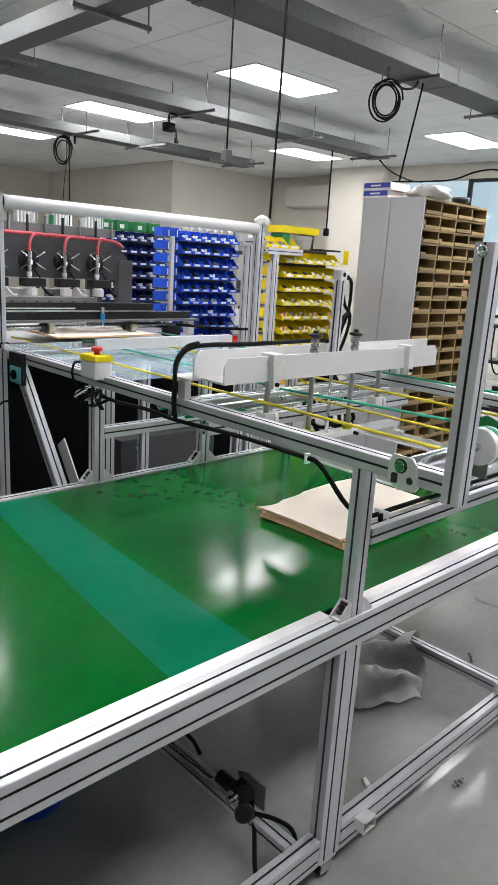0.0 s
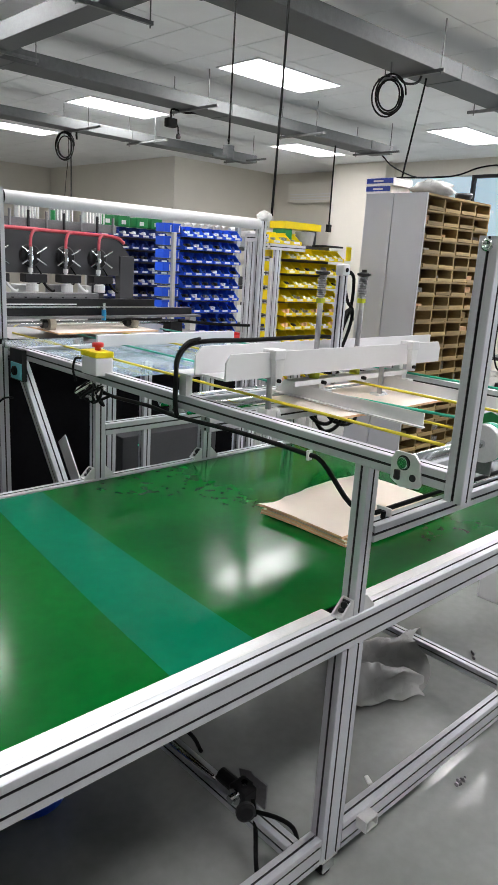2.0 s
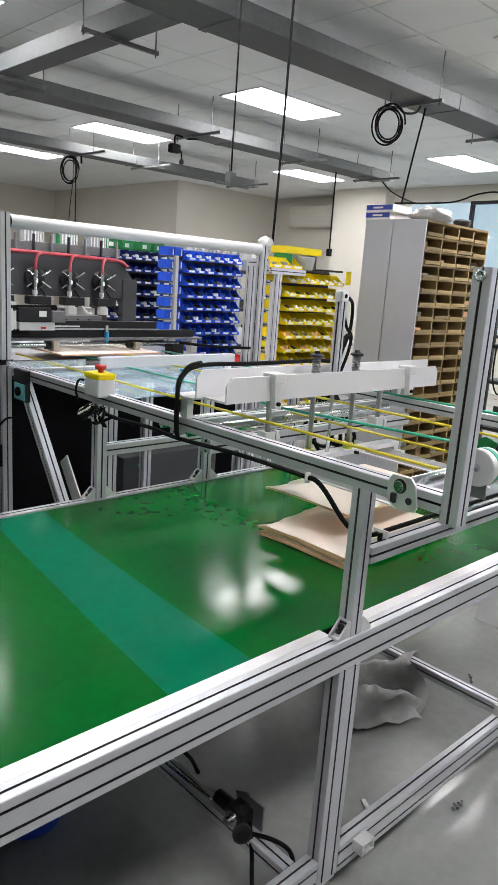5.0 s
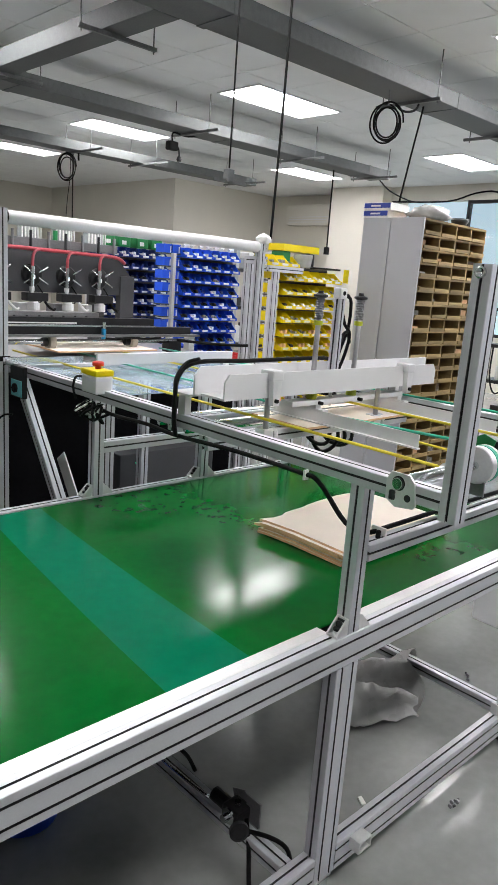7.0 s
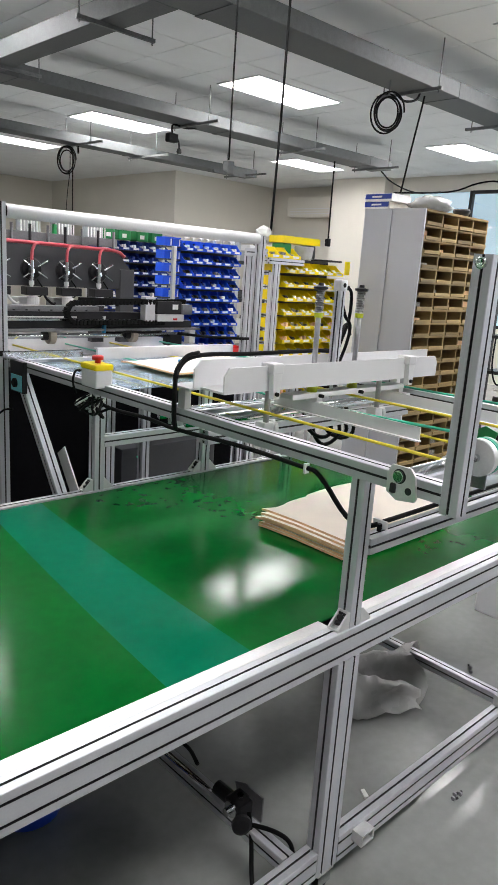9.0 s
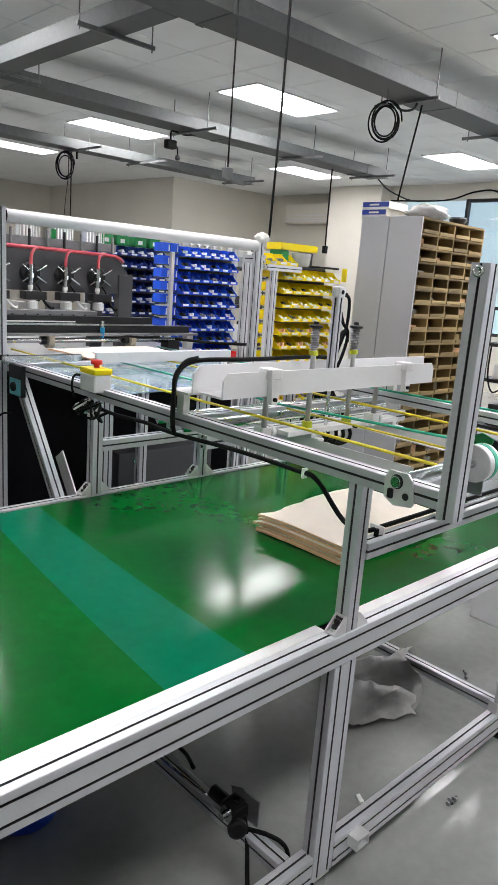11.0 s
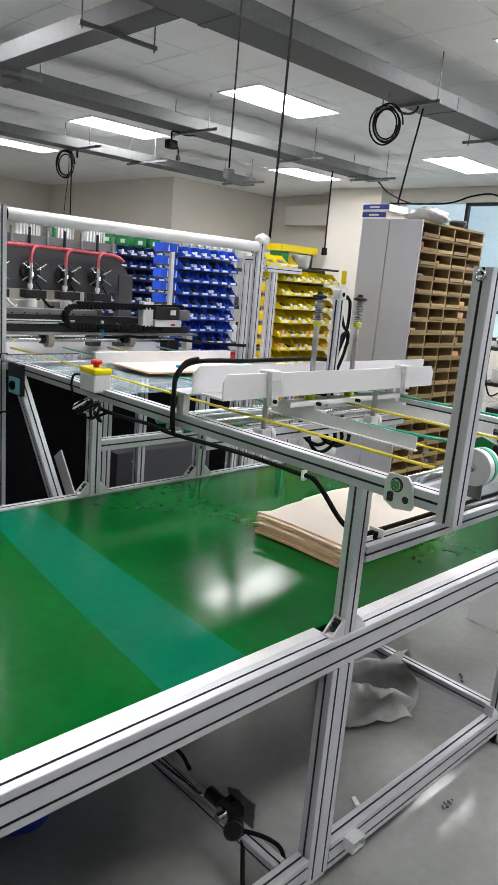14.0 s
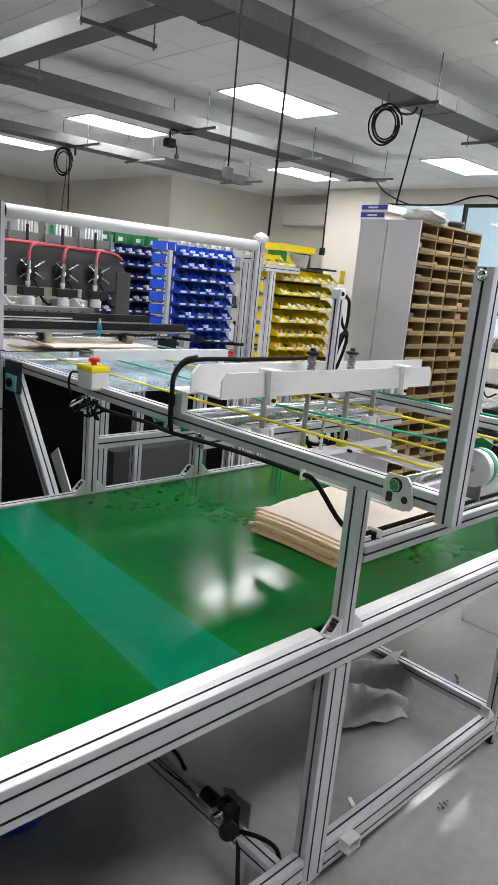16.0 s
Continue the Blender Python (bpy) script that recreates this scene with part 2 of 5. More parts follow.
def alu(name, parent, axis, a, b, c0, c1, w=0.04, h=0.04, label="", turn=None):
    return part(name, prof(B(), axis, a, b, c0, c1, w, h, turn), ALU, parent, label)


def lathe(bm, a, axis, rings, seg=20):
    """Body of revolution from a along axis; rings are (distance, radius)."""
    a, axis = Vector(a), Vector(axis).normalized()
    u = axis.orthogonal().normalized()
    v = axis.cross(u)
    rs = [[bm.verts.new(a + axis * d + r * (math.cos(t) * u + math.sin(t) * v)) for t in [2 * math.pi * k / seg for k in range(seg)]] for d, r in rings]
    for p, q in zip(rs, rs[1:]):
        for k in range(seg):
            bm.faces.new((p[k], p[(k + 1) % seg], q[(k + 1) % seg], q[k]))
    bm.faces.new(rs[0]), bm.faces.new(rs[-1])
    return bm


def prism(bm, pts, axis, c0, c1):
    """Flat outline of (u, v) points extruded along axis."""
    def at(u, v, c):
        return {"x": (c, u, v), "y": (u, c, v), "z": (u, v, c)}[axis]
    r0 = [bm.verts.new(at(u, v, c0)) for u, v in pts]
    r1 = [bm.verts.new(at(u, v, c1)) for u, v in pts]
    bm.faces.new(r0), bm.faces.new(r1)
    for k in range(len(pts)):
        j = (k + 1) % len(pts)
        bm.faces.new((r0[k], r0[j], r1[j], r1[k]))
    return bm


# ---- room ----
CEIL = 3.30
solid("floor", bx(B(), -8, -10, -0.1, 14, 16.6, 0), M_FLOOR, "grey glossy epoxy floor with scuffs", "floor", kind="structure")


def ceiling():
    bm = B()
    bx(bm, -8, -10, CEIL + 0.012, 14, 16.6, CEIL + 0.1)
    for i in range(-13, 23):
        for j in range(-16, 27):
            x, y = 0.3 + i * 0.6, 0.2 + j * 0.6
            bx(bm, x + 0.004, y + 0.004, CEIL, x + 0.596, y + 0.596, CEIL + 0.013)
    solid("ceiling", bm, M_CEIL, "pale grey tiled suspended ceiling", "ceiling", kind="structure")


ceiling()
# south and west walls are unseen, added far off to weaken bounced light
for nm, b in (("wall_rear", (-8, 16.1, 0, 8.55, 16.3, CEIL)), ("wall_step_west", (8.55, 11.28, 0, 8.75, 16.3, CEIL)), ("wall_step_north", (8.75, 11.28, 0, 11.5, 11.48, CEIL)),
              ("wall_aircon", (11.28, 9.05, 0, 11.5, 11.28, CEIL)), ("unseen_wall_south", (-8, -10.2, 0, 12, -10, CEIL)), ("unseen_wall_west", (-8.2, -10, 0, -8, 16.3, CEIL)), ("wall_window_south", (10.78, -10, 0, 10.98, -4, CEIL))):
    solid(nm, bx(B(), *b), M_WALL, "plain cream painted wall", "wall", kind="structure")
solid("column", bx(B(), 10.54, 7.87, 0, 11.28, 9.05, CEIL, 0.01), M_WALL, "cream painted square room column", "column", kind="structure")
solid("wall_window_sill", bx(B(), 10.78, -4, 0, 10.98, 7.87, 0.9), M_WALL, "cream painted wall under the windows", "wall", kind="structure")
solid("wall_window_head", bx(B(), 10.78, -4, 3.05, 10.98, 7.87, CEIL), M_WALL, "cream painted wall over the windows", "wall", kind="structure")
solid("wall_window_pier", bx(B(), 10.78, 7.63, 0.9, 10.98, 7.87, 3.05), M_WALL, "cream painted wall beside the windows", "wall", kind="structure")


def window(n, y0, y1):
    w = thing("window_%d" % n, (10.78, (y0 + y1) / 2, 0.9), "dark framed window with pale daylight behind", "window", "windows", "structure")
    fr = B()
    for yy in (y0, y1 - 0.05):
        bx(fr, 10.80, yy, 0.9, 10.88, yy + 0.05, 3.05)
    bx(fr, 10.80, y0 + 0.05, 0.9, 10.88, y1 - 0.05, 0.95)
    bx(fr, 10.80, y0 + 0.05, 3.0, 10.88, y1 - 0.05, 3.05)
    part("window_frame", fr, M_BLACKM, w, "dark metal frame")
    g = part("pane", bx(B(), 10.835, y0 + 0.05, 0.95, 10.841, y1 - 0.05, 3.0), M_GLASS, w)
    g.visible_shadow = False


# windows out of view are assumed to carry on the row
for n, y in enumerate((5.05, 3.75, 2.45, 1.15, -0.15, -1.45, -3.0)):
    window(n + 1, y, y + 1.3)
solid("backdrop", bx(B(), 12.8, -6, -0.1, 12.85, 11, 5.5), M_OUT, "pale bluish daylight outside the windows", "backdrop", kind="structure")


# area lamps added as skylight in assumed windows, unseen beside and behind the camera
for n in range(3, 9):
    lamp = bpy.data.lights.new("window_daylight", "AREA")
    lamp.shape, lamp.size, lamp.size_y, lamp.energy, lamp.color = "RECTANGLE", 1.1, 2.0, WINDOW_POWER, (0.92, 0.97, 1.0)
    ob = new("window_daylight", lamp)
    ob.matrix_basis = look((10.76, 7.01 - 1.225 * n, 1.97), (0, 7.01 - 1.225 * n, 1.97))


def air_conditioner():
    t = thing("air_conditioner", (11.28, 10.0, 2.69), "beige wall-mounted air conditioner", "air conditioner")
    part("housing", bx(B(), 11.0, 9.24, 2.69, 11.277, 10.66, 3.09, 0.035), M_WALL, t)
    for z in (2.74, 2.79, 2.84):
        part("louvre", bx(B(), 10.99, 9.34, z, 11.02, 10.56, z + 0.014), M_WHITE, t)
    part("pipe", tube(B(), [(11.13, 9.235, 2.72), (11.10, 9.15, 2.68), (11.10, 9.10, 2.85), (11.10, 9.10, 3.2)], 0.018), M_WALL, t, smooth=True)


air_conditioner()


# ---- ceiling lamps ----
def ceiling_light(x, y):
    t = thing("ceiling_light", (x, y, CEIL), "bright white recessed ceiling light panel", "ceiling light", "ceiling lights")
    fr = B()
    a, b = 0.60, 0.30
    for q in ((-a, -b, a, -b + 0.02), (-a, b - 0.02, a, b), (-a, -b + 0.02, -a + 0.02, b - 0.02), (a - 0.02, -b + 0.02, a, b - 0.02)):
        bx(fr, x + q[0], y + q[1], CEIL - 0.012, x + q[2], y + q[3], CEIL - 0.001)
    part("frame", fr, M_WHITE, t)
    part("diffuser", bx(B(), x - a + 0.022, y - b + 0.022, CEIL - 0.009, x + a - 0.022, y + b - 0.022, CEIL - 0.002), M_LAMP, t)


# panels out of view are added on the grid where their light is wanted
for i in range(-2, 2):
    for j in (-2, 0, 1, 2) if i == -2 else range(-2, 3 if i < 1 else 2):
        ceiling_light(5.415 + 3.633 * i, 5.44 + 2.914 * j)


# ---- cable trunking under the ceiling ----
def trunking(axis, a0, a1, c0, c1, z=2.978, h=0.11):
    bm = B()
    b = (c0, a0, z, c1, a1, z + h) if axis == "x" else (a0, c0, z, a1, c1, z + h)
    bx(bm, *b, 0.004)
    t = thing("cable_trunking", (b[0], b[1], z), "galvanised steel cable trunking hung below the ceiling", "cable trunking", "cable trunking runs")
    part("channel", bm, M_GALV, t)
    k = 1.3 + (a0 * 7 % 1)
    c = c0 + k
    while c < c1 - 0.1:
        e = (c, a0 - 0.004, z - 0.004, c + 0.06, a1 + 0.004, z + h + 0.003) if axis == "x" else (a0 - 0.004, c, z - 0.004, a1 + 0.004, c + 0.06, z + h + 0.003)
        part("coupler", bx(B(), *e), M_GALV, t)
        c += 2.4
    return t


def strut(axis, a0, a1, c, z=2.958, rods=(0.03, 0.97)):
    t = thing("trunking_bracket", (c if axis == "y" else a0, a0 if axis == "y" else c, z), "thin dark strut bracket on threaded rods", "bracket", "trunking brackets")
    b = (a0, c - 0.012, z - 0.012, a1, c + 0.012, z + 0.012) if axis == "x" else (c - 0.012, a0, z - 0.012, c + 0.012, a1, z + 0.012)
    part("strut", bx(B(), *b), M_GALV_DARK, t)
    for r in rods:
        q = a0 + r * (a1 - a0)
        p = (q, c) if axis == "x" else (c, q)
        part("rod", cyl(B(), (*p, z - 0.03), (*p, CEIL), 0.005, 8), M_GALV_DARK, t)


trunking("x", 3.31, 3.64, -1.0, 10.4)
trunking("x", 6.03, 6.37, -1.0, 8.18)
trunking("x", 8.52, 8.80, -1.0, 8.06)
trunking("y", 2.563, 2.749, 3.645, 6.025, 2.978, 0.125)
strut("x", 2.40, 2.972, 4.19)
strut("x", 2.40, 2.972, 5.75)
for x in (4.89, 6.26, 8.68):
    strut("y", 3.22, 3.815, x, rods=(0.05, 0.9))
for x in (4.83, 6.44, 7.87):
    strut("y", 5.70, 6.445, x, rods=(0.2, 0.95))
for x in (4.89, 5.886, 7.68):
    strut("y", 7.93, 8.86, x, rods=(0.3, 0.95))

# ---- belt conveyor ----
RAIL_Y, RAIL_TOP = 0.887, 0.750


def corner_bracket(parent, x, y, z, sx, axis="x"):
    """Cast triangular corner bracket in the angle of a post and a rail: two legs and a sloped web."""
    bm = B()
    s = 0.04
    if axis == "x":
        prism(bm, [(x, z), (x + sx * s, z), (x + sx * s, z + 0.006), (x + sx * 0.006, z + s), (x, z + s)], "y", y - 0.016, y - 0.011)
        prism(bm, [(x, z), (x + sx * s, z), (x + sx * s, z + 0.006), (x + sx * 0.006, z + s), (x, z + s)], "y", y + 0.011, y + 0.016)
        bx(bm, x, y - 0.011, z, x + sx * s, y + 0.011, z + 0.005)
        bx(bm, x, y - 0.011, z + 0.005, x + sx * 0.005, y + 0.011, z + s)
        cyl(bm, (x + sx * 0.022, y, z + 0.005), (x + sx * 0.022, y, z + 0.012), 0.007, 8)
        cyl(bm, (x + sx * 0.005, y, z + 0.025), (x + sx * 0.012, y, z + 0.025), 0.007, 8)
    else:
        prism(bm, [(y, z), (y + sx * s, z), (y + sx * s, z + 0.006), (y + sx * 0.006, z + s), (y, z + s)], "x", x - 0.016, x - 0.011)
        prism(bm, [(y, z), (y + sx * s, z), (y + sx * s, z + 0.006), (y + sx * 0.006, z + s), (y, z + s)], "x", x + 0.011, x + 0.016)
        bx(bm, x - 0.011, y, z, x + 0.011, y + sx * s, z + 0.005)
        bx(bm, x - 0.011, y, z + 0.005, x + 0.011, y + sx * 0.005, z + s)
        cyl(bm, (x, y + sx * 0.022, z + 0.005), (x, y + sx * 0.022, z + 0.012), 0.007, 8)
    cb = part("corner_bracket", bm, M_PLATE, parent)
    bolt = B()
    if axis == "x":
        cyl(bolt, (x + sx * 0.022, y, z + 0.0121), (x + sx * 0.022, y, z + 0.018), 0.0085, 8)
        cyl(bolt, (x + sx * 0.0121, y, z + 0.026), (x + sx * 0.018, y, z + 0.026), 0.0085, 8)
        # dark plate put in for the shade in the bracket's hollow
        bx(bolt, x + sx * 0.0055, y - 0.0105, z + 0.0055, x + sx * 0.009, y + 0.0105, z + 0.036)
    else:
        cyl(bolt, (x, y + sx * 0.022, z + 0.0121), (x, y + sx * 0.022, z + 0.018), 0.0085, 8)
    part("bracket_bolt", bolt, M_BLACKM, cb, "black bolt heads and dark plate for the bracket's shaded hollow")


def caster(parent, x, y):
    c = part("caster", bx(B(), x - 0.03, y - 0.02, 0.055, x + 0.03, y + 0.02, 0.0615), M_PLATE, parent)
    for s in (-1, 1):
        part("fork", bx(B(), x - 0.022, y + s * 0.017 - 0.0015, 0.02, x + 0.022, y + s * 0.017 + 0.0015, 0.0548), M_STEEL, c)
    part("wheel", lathe(B(), (x, y - 0.013, 0.025), (0, 1, 0), [(0, 0.022), (0.003, 0.025), (0.023, 0.025), (0.026, 0.022)]), M_BLACK, c, smooth=False)


def belt_strip(bm, near, far, top, thick, sag, n=28):
    """Belt between its side rails, hanging a little lower in the middle; near and far are (x0, x1, y)."""
    rows = []
    for k in range(n + 1):
        f = k / n
        y = near[2] + (far[2] - near[2]) * f
        z = top - sag * (1 - (2 * f - 1) ** 2)
        a, b = near[0] + (far[0] - near[0]) * f, near[1] + (far[1] - near[1]) * f
        rows.append([bm.verts.new(p) for p in ((a, y, z), (b, y, z), (b, y, z - thick), (a, y, z - thick))])
    for p, q in zip(rows, rows[1:]):
        for i in range(4):
            j = (i + 1) % 4
            bm.faces.new((p[i], p[j], q[j], q[i]))
    bm.faces.new(rows[0][::-1]), bm.faces.new(rows[-1])
    bmesh.ops.recalc_face_normals(bm, faces=bm.faces)
    return bm


def conveyor():
    t = thing("belt_conveyor", (1.2, 1.5, 0), "wide green belt conveyor on a slotted aluminium frame", "conveyor")
    y0, y1 = RAIL_Y, 2.112
    # unseen run to x -3.4 is lengthened to shade the floor below
    alu("side_rail", t, "x", y0 + 0.02, RAIL_TOP - 0.04, -3.4, 2.52, 0.04, 0.08)
    alu("side_rail", t, "x", y1 - 0.02, RAIL_TOP - 0.04, -3.4, 2.52, 0.04, 0.08)
    part("edge_strip", bx(B(), -3.4, y0 + 0.0405, RAIL_TOP - 0.012, 1.215, y0 + 0.073, RAIL_TOP - 0.001), M_PLATE, t)
    part("edge_strip", bx(B(), 1.285, y0 + 0.0405, RAIL_TOP - 0.012, 2.52, y0 + 0.073, RAIL_TOP - 0.001), M_PLATE, t)
    sag = 0.008
    part("belt", belt_strip(B(), (-3.4, 2.515, y0 + 0.074), (-3.4, 2.515, y1 - 0.041), RAIL_TOP - 0.006, 0.004, sag), M_BELT, t, "glossy green belt", smooth=True).data.set_sharp_from_angle(angle=0.6)
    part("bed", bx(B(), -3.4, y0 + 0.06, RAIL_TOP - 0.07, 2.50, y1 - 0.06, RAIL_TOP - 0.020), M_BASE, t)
    part("splice", belt_strip(B(), (0.775, 1.00, y0 + 0.074), (0.90, 1.075, y1 - 0.041), RAIL_TOP - 0.0055, 0.0007, sag), M_SPLICE, t, "teal slanting belt splice", smooth=True).data.set_sharp_from_angle(angle=0.6)
    part("end_roller", cyl(B(), (2.50, y0 + 0.075, RAIL_TOP - 0.045), (2.50, y1 - 0.042, RAIL_TOP - 0.045), 0.0345, 20), M_BELT, t, smooth=True)
    for x in (-2.3, -0.9, 1.255, 2.26):
        for y in (y0 + 0.02, y1 - 0.02):
            alu("leg", t, "z", x, y, 0.062, RAIL_TOP - 0.081, 0.08, 0.04)
        alu("cross_foot", t, "y", x - 0.105 if x < 2 else x, 0.12, y0 + 0.042, y1 - 0.042, 0.04, 0.04)
        for y in (y0 + 0.02, y1 - 0.02):
            caster(t, x, y)
    alu("foot_rail", t, "x", y0 + 0.02, 0.10, -0.858, 1.213, 0.04, 0.08)
    alu("foot_rail", t, "x", y0 + 0.02, 0.10, 1.297, 2.218, 0.04, 0.08)
    alu("foot_rail", t, "x", y1 - 0.02, 0.12, -0.858, 2.218)
    ob_ = B()
    for q in ((1.352, 0.098, 1.356, 0.132), (1.400, 0.098, 1.404, 0.132), (1.356, 0.098, 1.400, 0.102), (1.356, 0.128, 1.400, 0.132)):
        bx(ob_, q[0], y0 - 0.034, q[1], q[2], y0 - 0.0005, q[3])
    part("end_bracket", ob_, M_PLATE, t, "open square bracket on the foot rail")
    part("bracket_bolt", cyl(B(), (1.378, y0 - 0.012, 0.115), (1.378, y0 - 0.0006, 0.115), 0.008, 8), M_BLACKM, t)
    corner_bracket(t, 2.17, y0 + 0.02, 0.141, 1)
    # geared motor and its bearing on the cross foot
    g = part("gear_motor", bx(B(), 1.125, 1.085, 0.1415, 1.18, 1.145, 0.185, 0.006), M_BLACKM, t, "small dark gear motor")
    part("motor_body", cyl(B(), (1.15, 1.145, 0.165), (1.15, 1.20, 0.165), 0.02, 16), M_BLACKM, g)
    part("flange", lathe(B(), (1.1245, 1.115, 0.165), (-1, 0, 0), [(0, 0.022), (0.005, 0.022), (0.006, 0.011), (0.022, 0.011)]), M_STEEL, g)
    part("bolt", cyl(B(), (1.15, 1.11, 0.185), (1.15, 1.11, 0.2), 0.009, 8), M_STEEL, g)
    part("motor_cable", tube(B(), [(1.15, 1.075, 0.17), (1.13, 1.04, 0.12), (1.09, 0.99, 0.06), (1.08, 0.96, 0.02)], 0.006), M_BLACK, g, smooth=True)
    part("motor_cable", tube(B(), [(1.16, 1.30, 0.17), (1.19, 1.38, 0.16), (1.20, 1.5, 0.14), (1.2, 1.7, 0.12)], 0.006), M_BLACK, g, smooth=True)
    part("bracket_plate", bx(B(), 1.172, 1.05, 0.1405, 1.177, 1.10, 0.215), M_MID, g)
    part("union", cyl(B(), (1.135, 1.06, 0.15), (1.135, 1.085, 0.15), 0.011, 10), M_STEEL, g)
    part("union", cyl(B(), (1.09, 0.985, 0.05), (1.085, 0.965, 0.028), 0.010, 10), M_STEEL, g)
    part("knob", lathe(B(), (1.122, 1.075, 0.155), (-0.5, -0.8, 0.1), [(0, 0.018), (0.006, 0.026), (0.018, 0.026), (0.022, 0.018)], 20), M_BLACKM, g)
    part("clamp_plate", prism(B(), [(1.075, 0.185), (1.12, 0.21), (1.165, 0.19), (1.15, 0.15), (1.09, 0.145)], "x", 1.181, 1.185), M_MID, g)
    part("hose", tube(B(), [(1.13, 1.20, 0.16), (1.12, 1.29, 0.165), (1.125, 1.40, 0.155), (1.14, 1.52, 0.142)], 0.005), M_STEEL, g, smooth=True)
    part("fitting", cyl(B(), (1.08, 0.958, 0.02), (1.075, 0.925, 0.014), 0.008, 10), M_STEEL, g)
    part("hose", tube(B(), [(1.13, 1.07, 0.15), (1.16, 1.0, 0.16), (1.185, 0.96, 0.14), (1.19, 0.94, 0.09)], 0.006), M_BLACK, g, smooth=True)


conveyor()


# ---- delivery frame: rails, posts and table above the conveyor ----
def delivery_frame():
    t = thing("delivery_frame", (1.75, 1.6, 0.75), "slotted aluminium delivery frame with rails, posts and table", "machine frame")
    X0, X1, Z = 1.26, 2.29, 1.131
    alu("long_rail", t, "y", X0, Z, 0.7025, 2.655)
    alu("long_rail", t, "y", X1, Z, 0.7025, 2.655)
    # front legs on the conveyor rail
    for x in (X0 + 0.005, X1):
        alu("front_leg", t, "z", x, 0.91, RAIL_TOP, Z - 0.0205)
        alu("front_post", t, "z", 1.26 if x < 2 else x, 0.682, 1.093, 1.60)
    corner_bracket(t, 1.244, 0.907, 0.7505, -1)
    corner_bracket(t, 1.286, 0.907, 0.7505, 1)
    part("post_knob", lathe(B(), (1.2395, 0.683, 1.584), (-1, 0, 0), [(0, 0.011), (0.005, 0.011), (0.006, 0.007), (0.002, 0.006)]), M_STEEL, t, "round steel bolt head", smooth=True)
    # rear legs on the far conveyor rail, tie bars
    for x in (1.30, 1.79, 2.29):
        alu("rear_leg", t, "z", x, 2.092, RAIL_TOP, Z - 0.0205)
        if x < 2.2:
            corner_bracket(t, x - 0.021, 2.092, 0.7505, -1)
            corner_bracket(t, x + 0.021, 2.092, 0.7505, 1)
    alu("tie_bar", t, "x", 2.092, 0.925, 1.3205, 1.7695)
    alu("tie_bar", t, "x", 2.092, 0.925, 1.8105, 2.2695)
    alu("cross_bar", t, "x", 0.905, 0.945, 1.2855, 2.2695)
    alu("cross_bar", t, "x", 2.58, 1.131, 1.2805, 2.2695)
    alu("cross_bar", t, "x", 1.64, 1.10, 1.2805, 2.2695)
    alu("cross_bar", t, "x", 1.49, 1.075, 1.2805, 2.2695)
    alu("cross_bar", t, "x", 0.80, 1.115, 1.2805, 2.2695)
    # inner uprights below the table
    for x, y in ((1.55, 2.45), (1.62, 2.52), (1.86, 2.6)):
        alu("upright", t, "z", x, y, 0.0605, 1.06)
    # slanting brace from the far rail end
    m = Matrix.Translation((1.262, 2.60, 1.105)) @ Euler((radians(-37), 0, 0)).to_matrix().to_4x4()
    part("brace", prof(B(), "z", 0, 0, -0.86, 0.0, 0.04, 0.04, m), ALU, t)
    part("brace_cover", bx(B(), 1.236, 2.11, 0.60, 1.2405, 2.17, 0.90, turn=Euler((radians(-37), 0, 0)).to_matrix().to_4x4()), M_PLATE, t)
    # tall guard posts and the white round bar between them
    alu("guard_post", t, "z", 1.22, 2.677, 0.30, 1.735)
    alu("guard_post", t, "z", 2.60, 2.677, 0.0, 1.72)
    part("guard_bar", lathe(B(), (1.242, 2.677, 1.703), (1, 0, 0), [(0, 0.022), (0.004, 0.026), (1.335, 0.026), (1.338, 0.022)], 24), M_WHITE, t, "white round guard bar", smooth=True)
    part("bar_cap", lathe(B(), (1.2405, 2.677, 1.703), (1, 0, 0), [(0, 0.028), (0.0015, 0.028)], 20), M_BLACK, t)
    alu("guard_post", t, "z", 2.69, 2.85, 0.0, 1.66)
    alu("guard_rail", t, "y", 2.66, 1.64, 2.70, 2.828)
    part("cable_clip", bx(B(), 1.195, 2.652, 1.155, 1.245, 2.70, 1.175), M_BLACK, t)
    # table sheet
    part("table_sheet", bx(B(), 1.2825, 1.93, 1.135, 2.2675, 2.555, 1.139), M_TABLE, t, "shiny bluish clear acrylic table sheet").visible_shadow = False
    part("stop_strip", bx(B(), 1.17, 2.53, 1.158, 1.50, 2.552, 1.186, 0.002), M_STEEL, t, "polished steel strip")
    wb = B()
    bx(wb, 1.50, 2.42, 1.165, 2.22, 2.424, 1.206)
    bx(wb, 1.50, 2.4245, 1.202, 2.22, 2.45, 1.206)
    part("angle_bar", wb, M_WHITE, t, "white angle bar across the table")
    part("bar_foot", bx(B(), 1.51, 2.43, 1.14, 1.53, 2.45, 1.2015), M_PLATE, t)
    part("bar_foot", bx(B(), 2.19, 2.43, 1.14, 2.21, 2.45, 1.2015), M_PLATE, t)
    k = part("blue_fitting", lathe(B(), (1.80, 2.27, 1.14), (0, 0, 1), [(0, 0.008), (0.02, 0.008), (0.021, 0.013), (0.032, 0.013)], 14), M_BLUEK, t, "small blue plastic fitting")
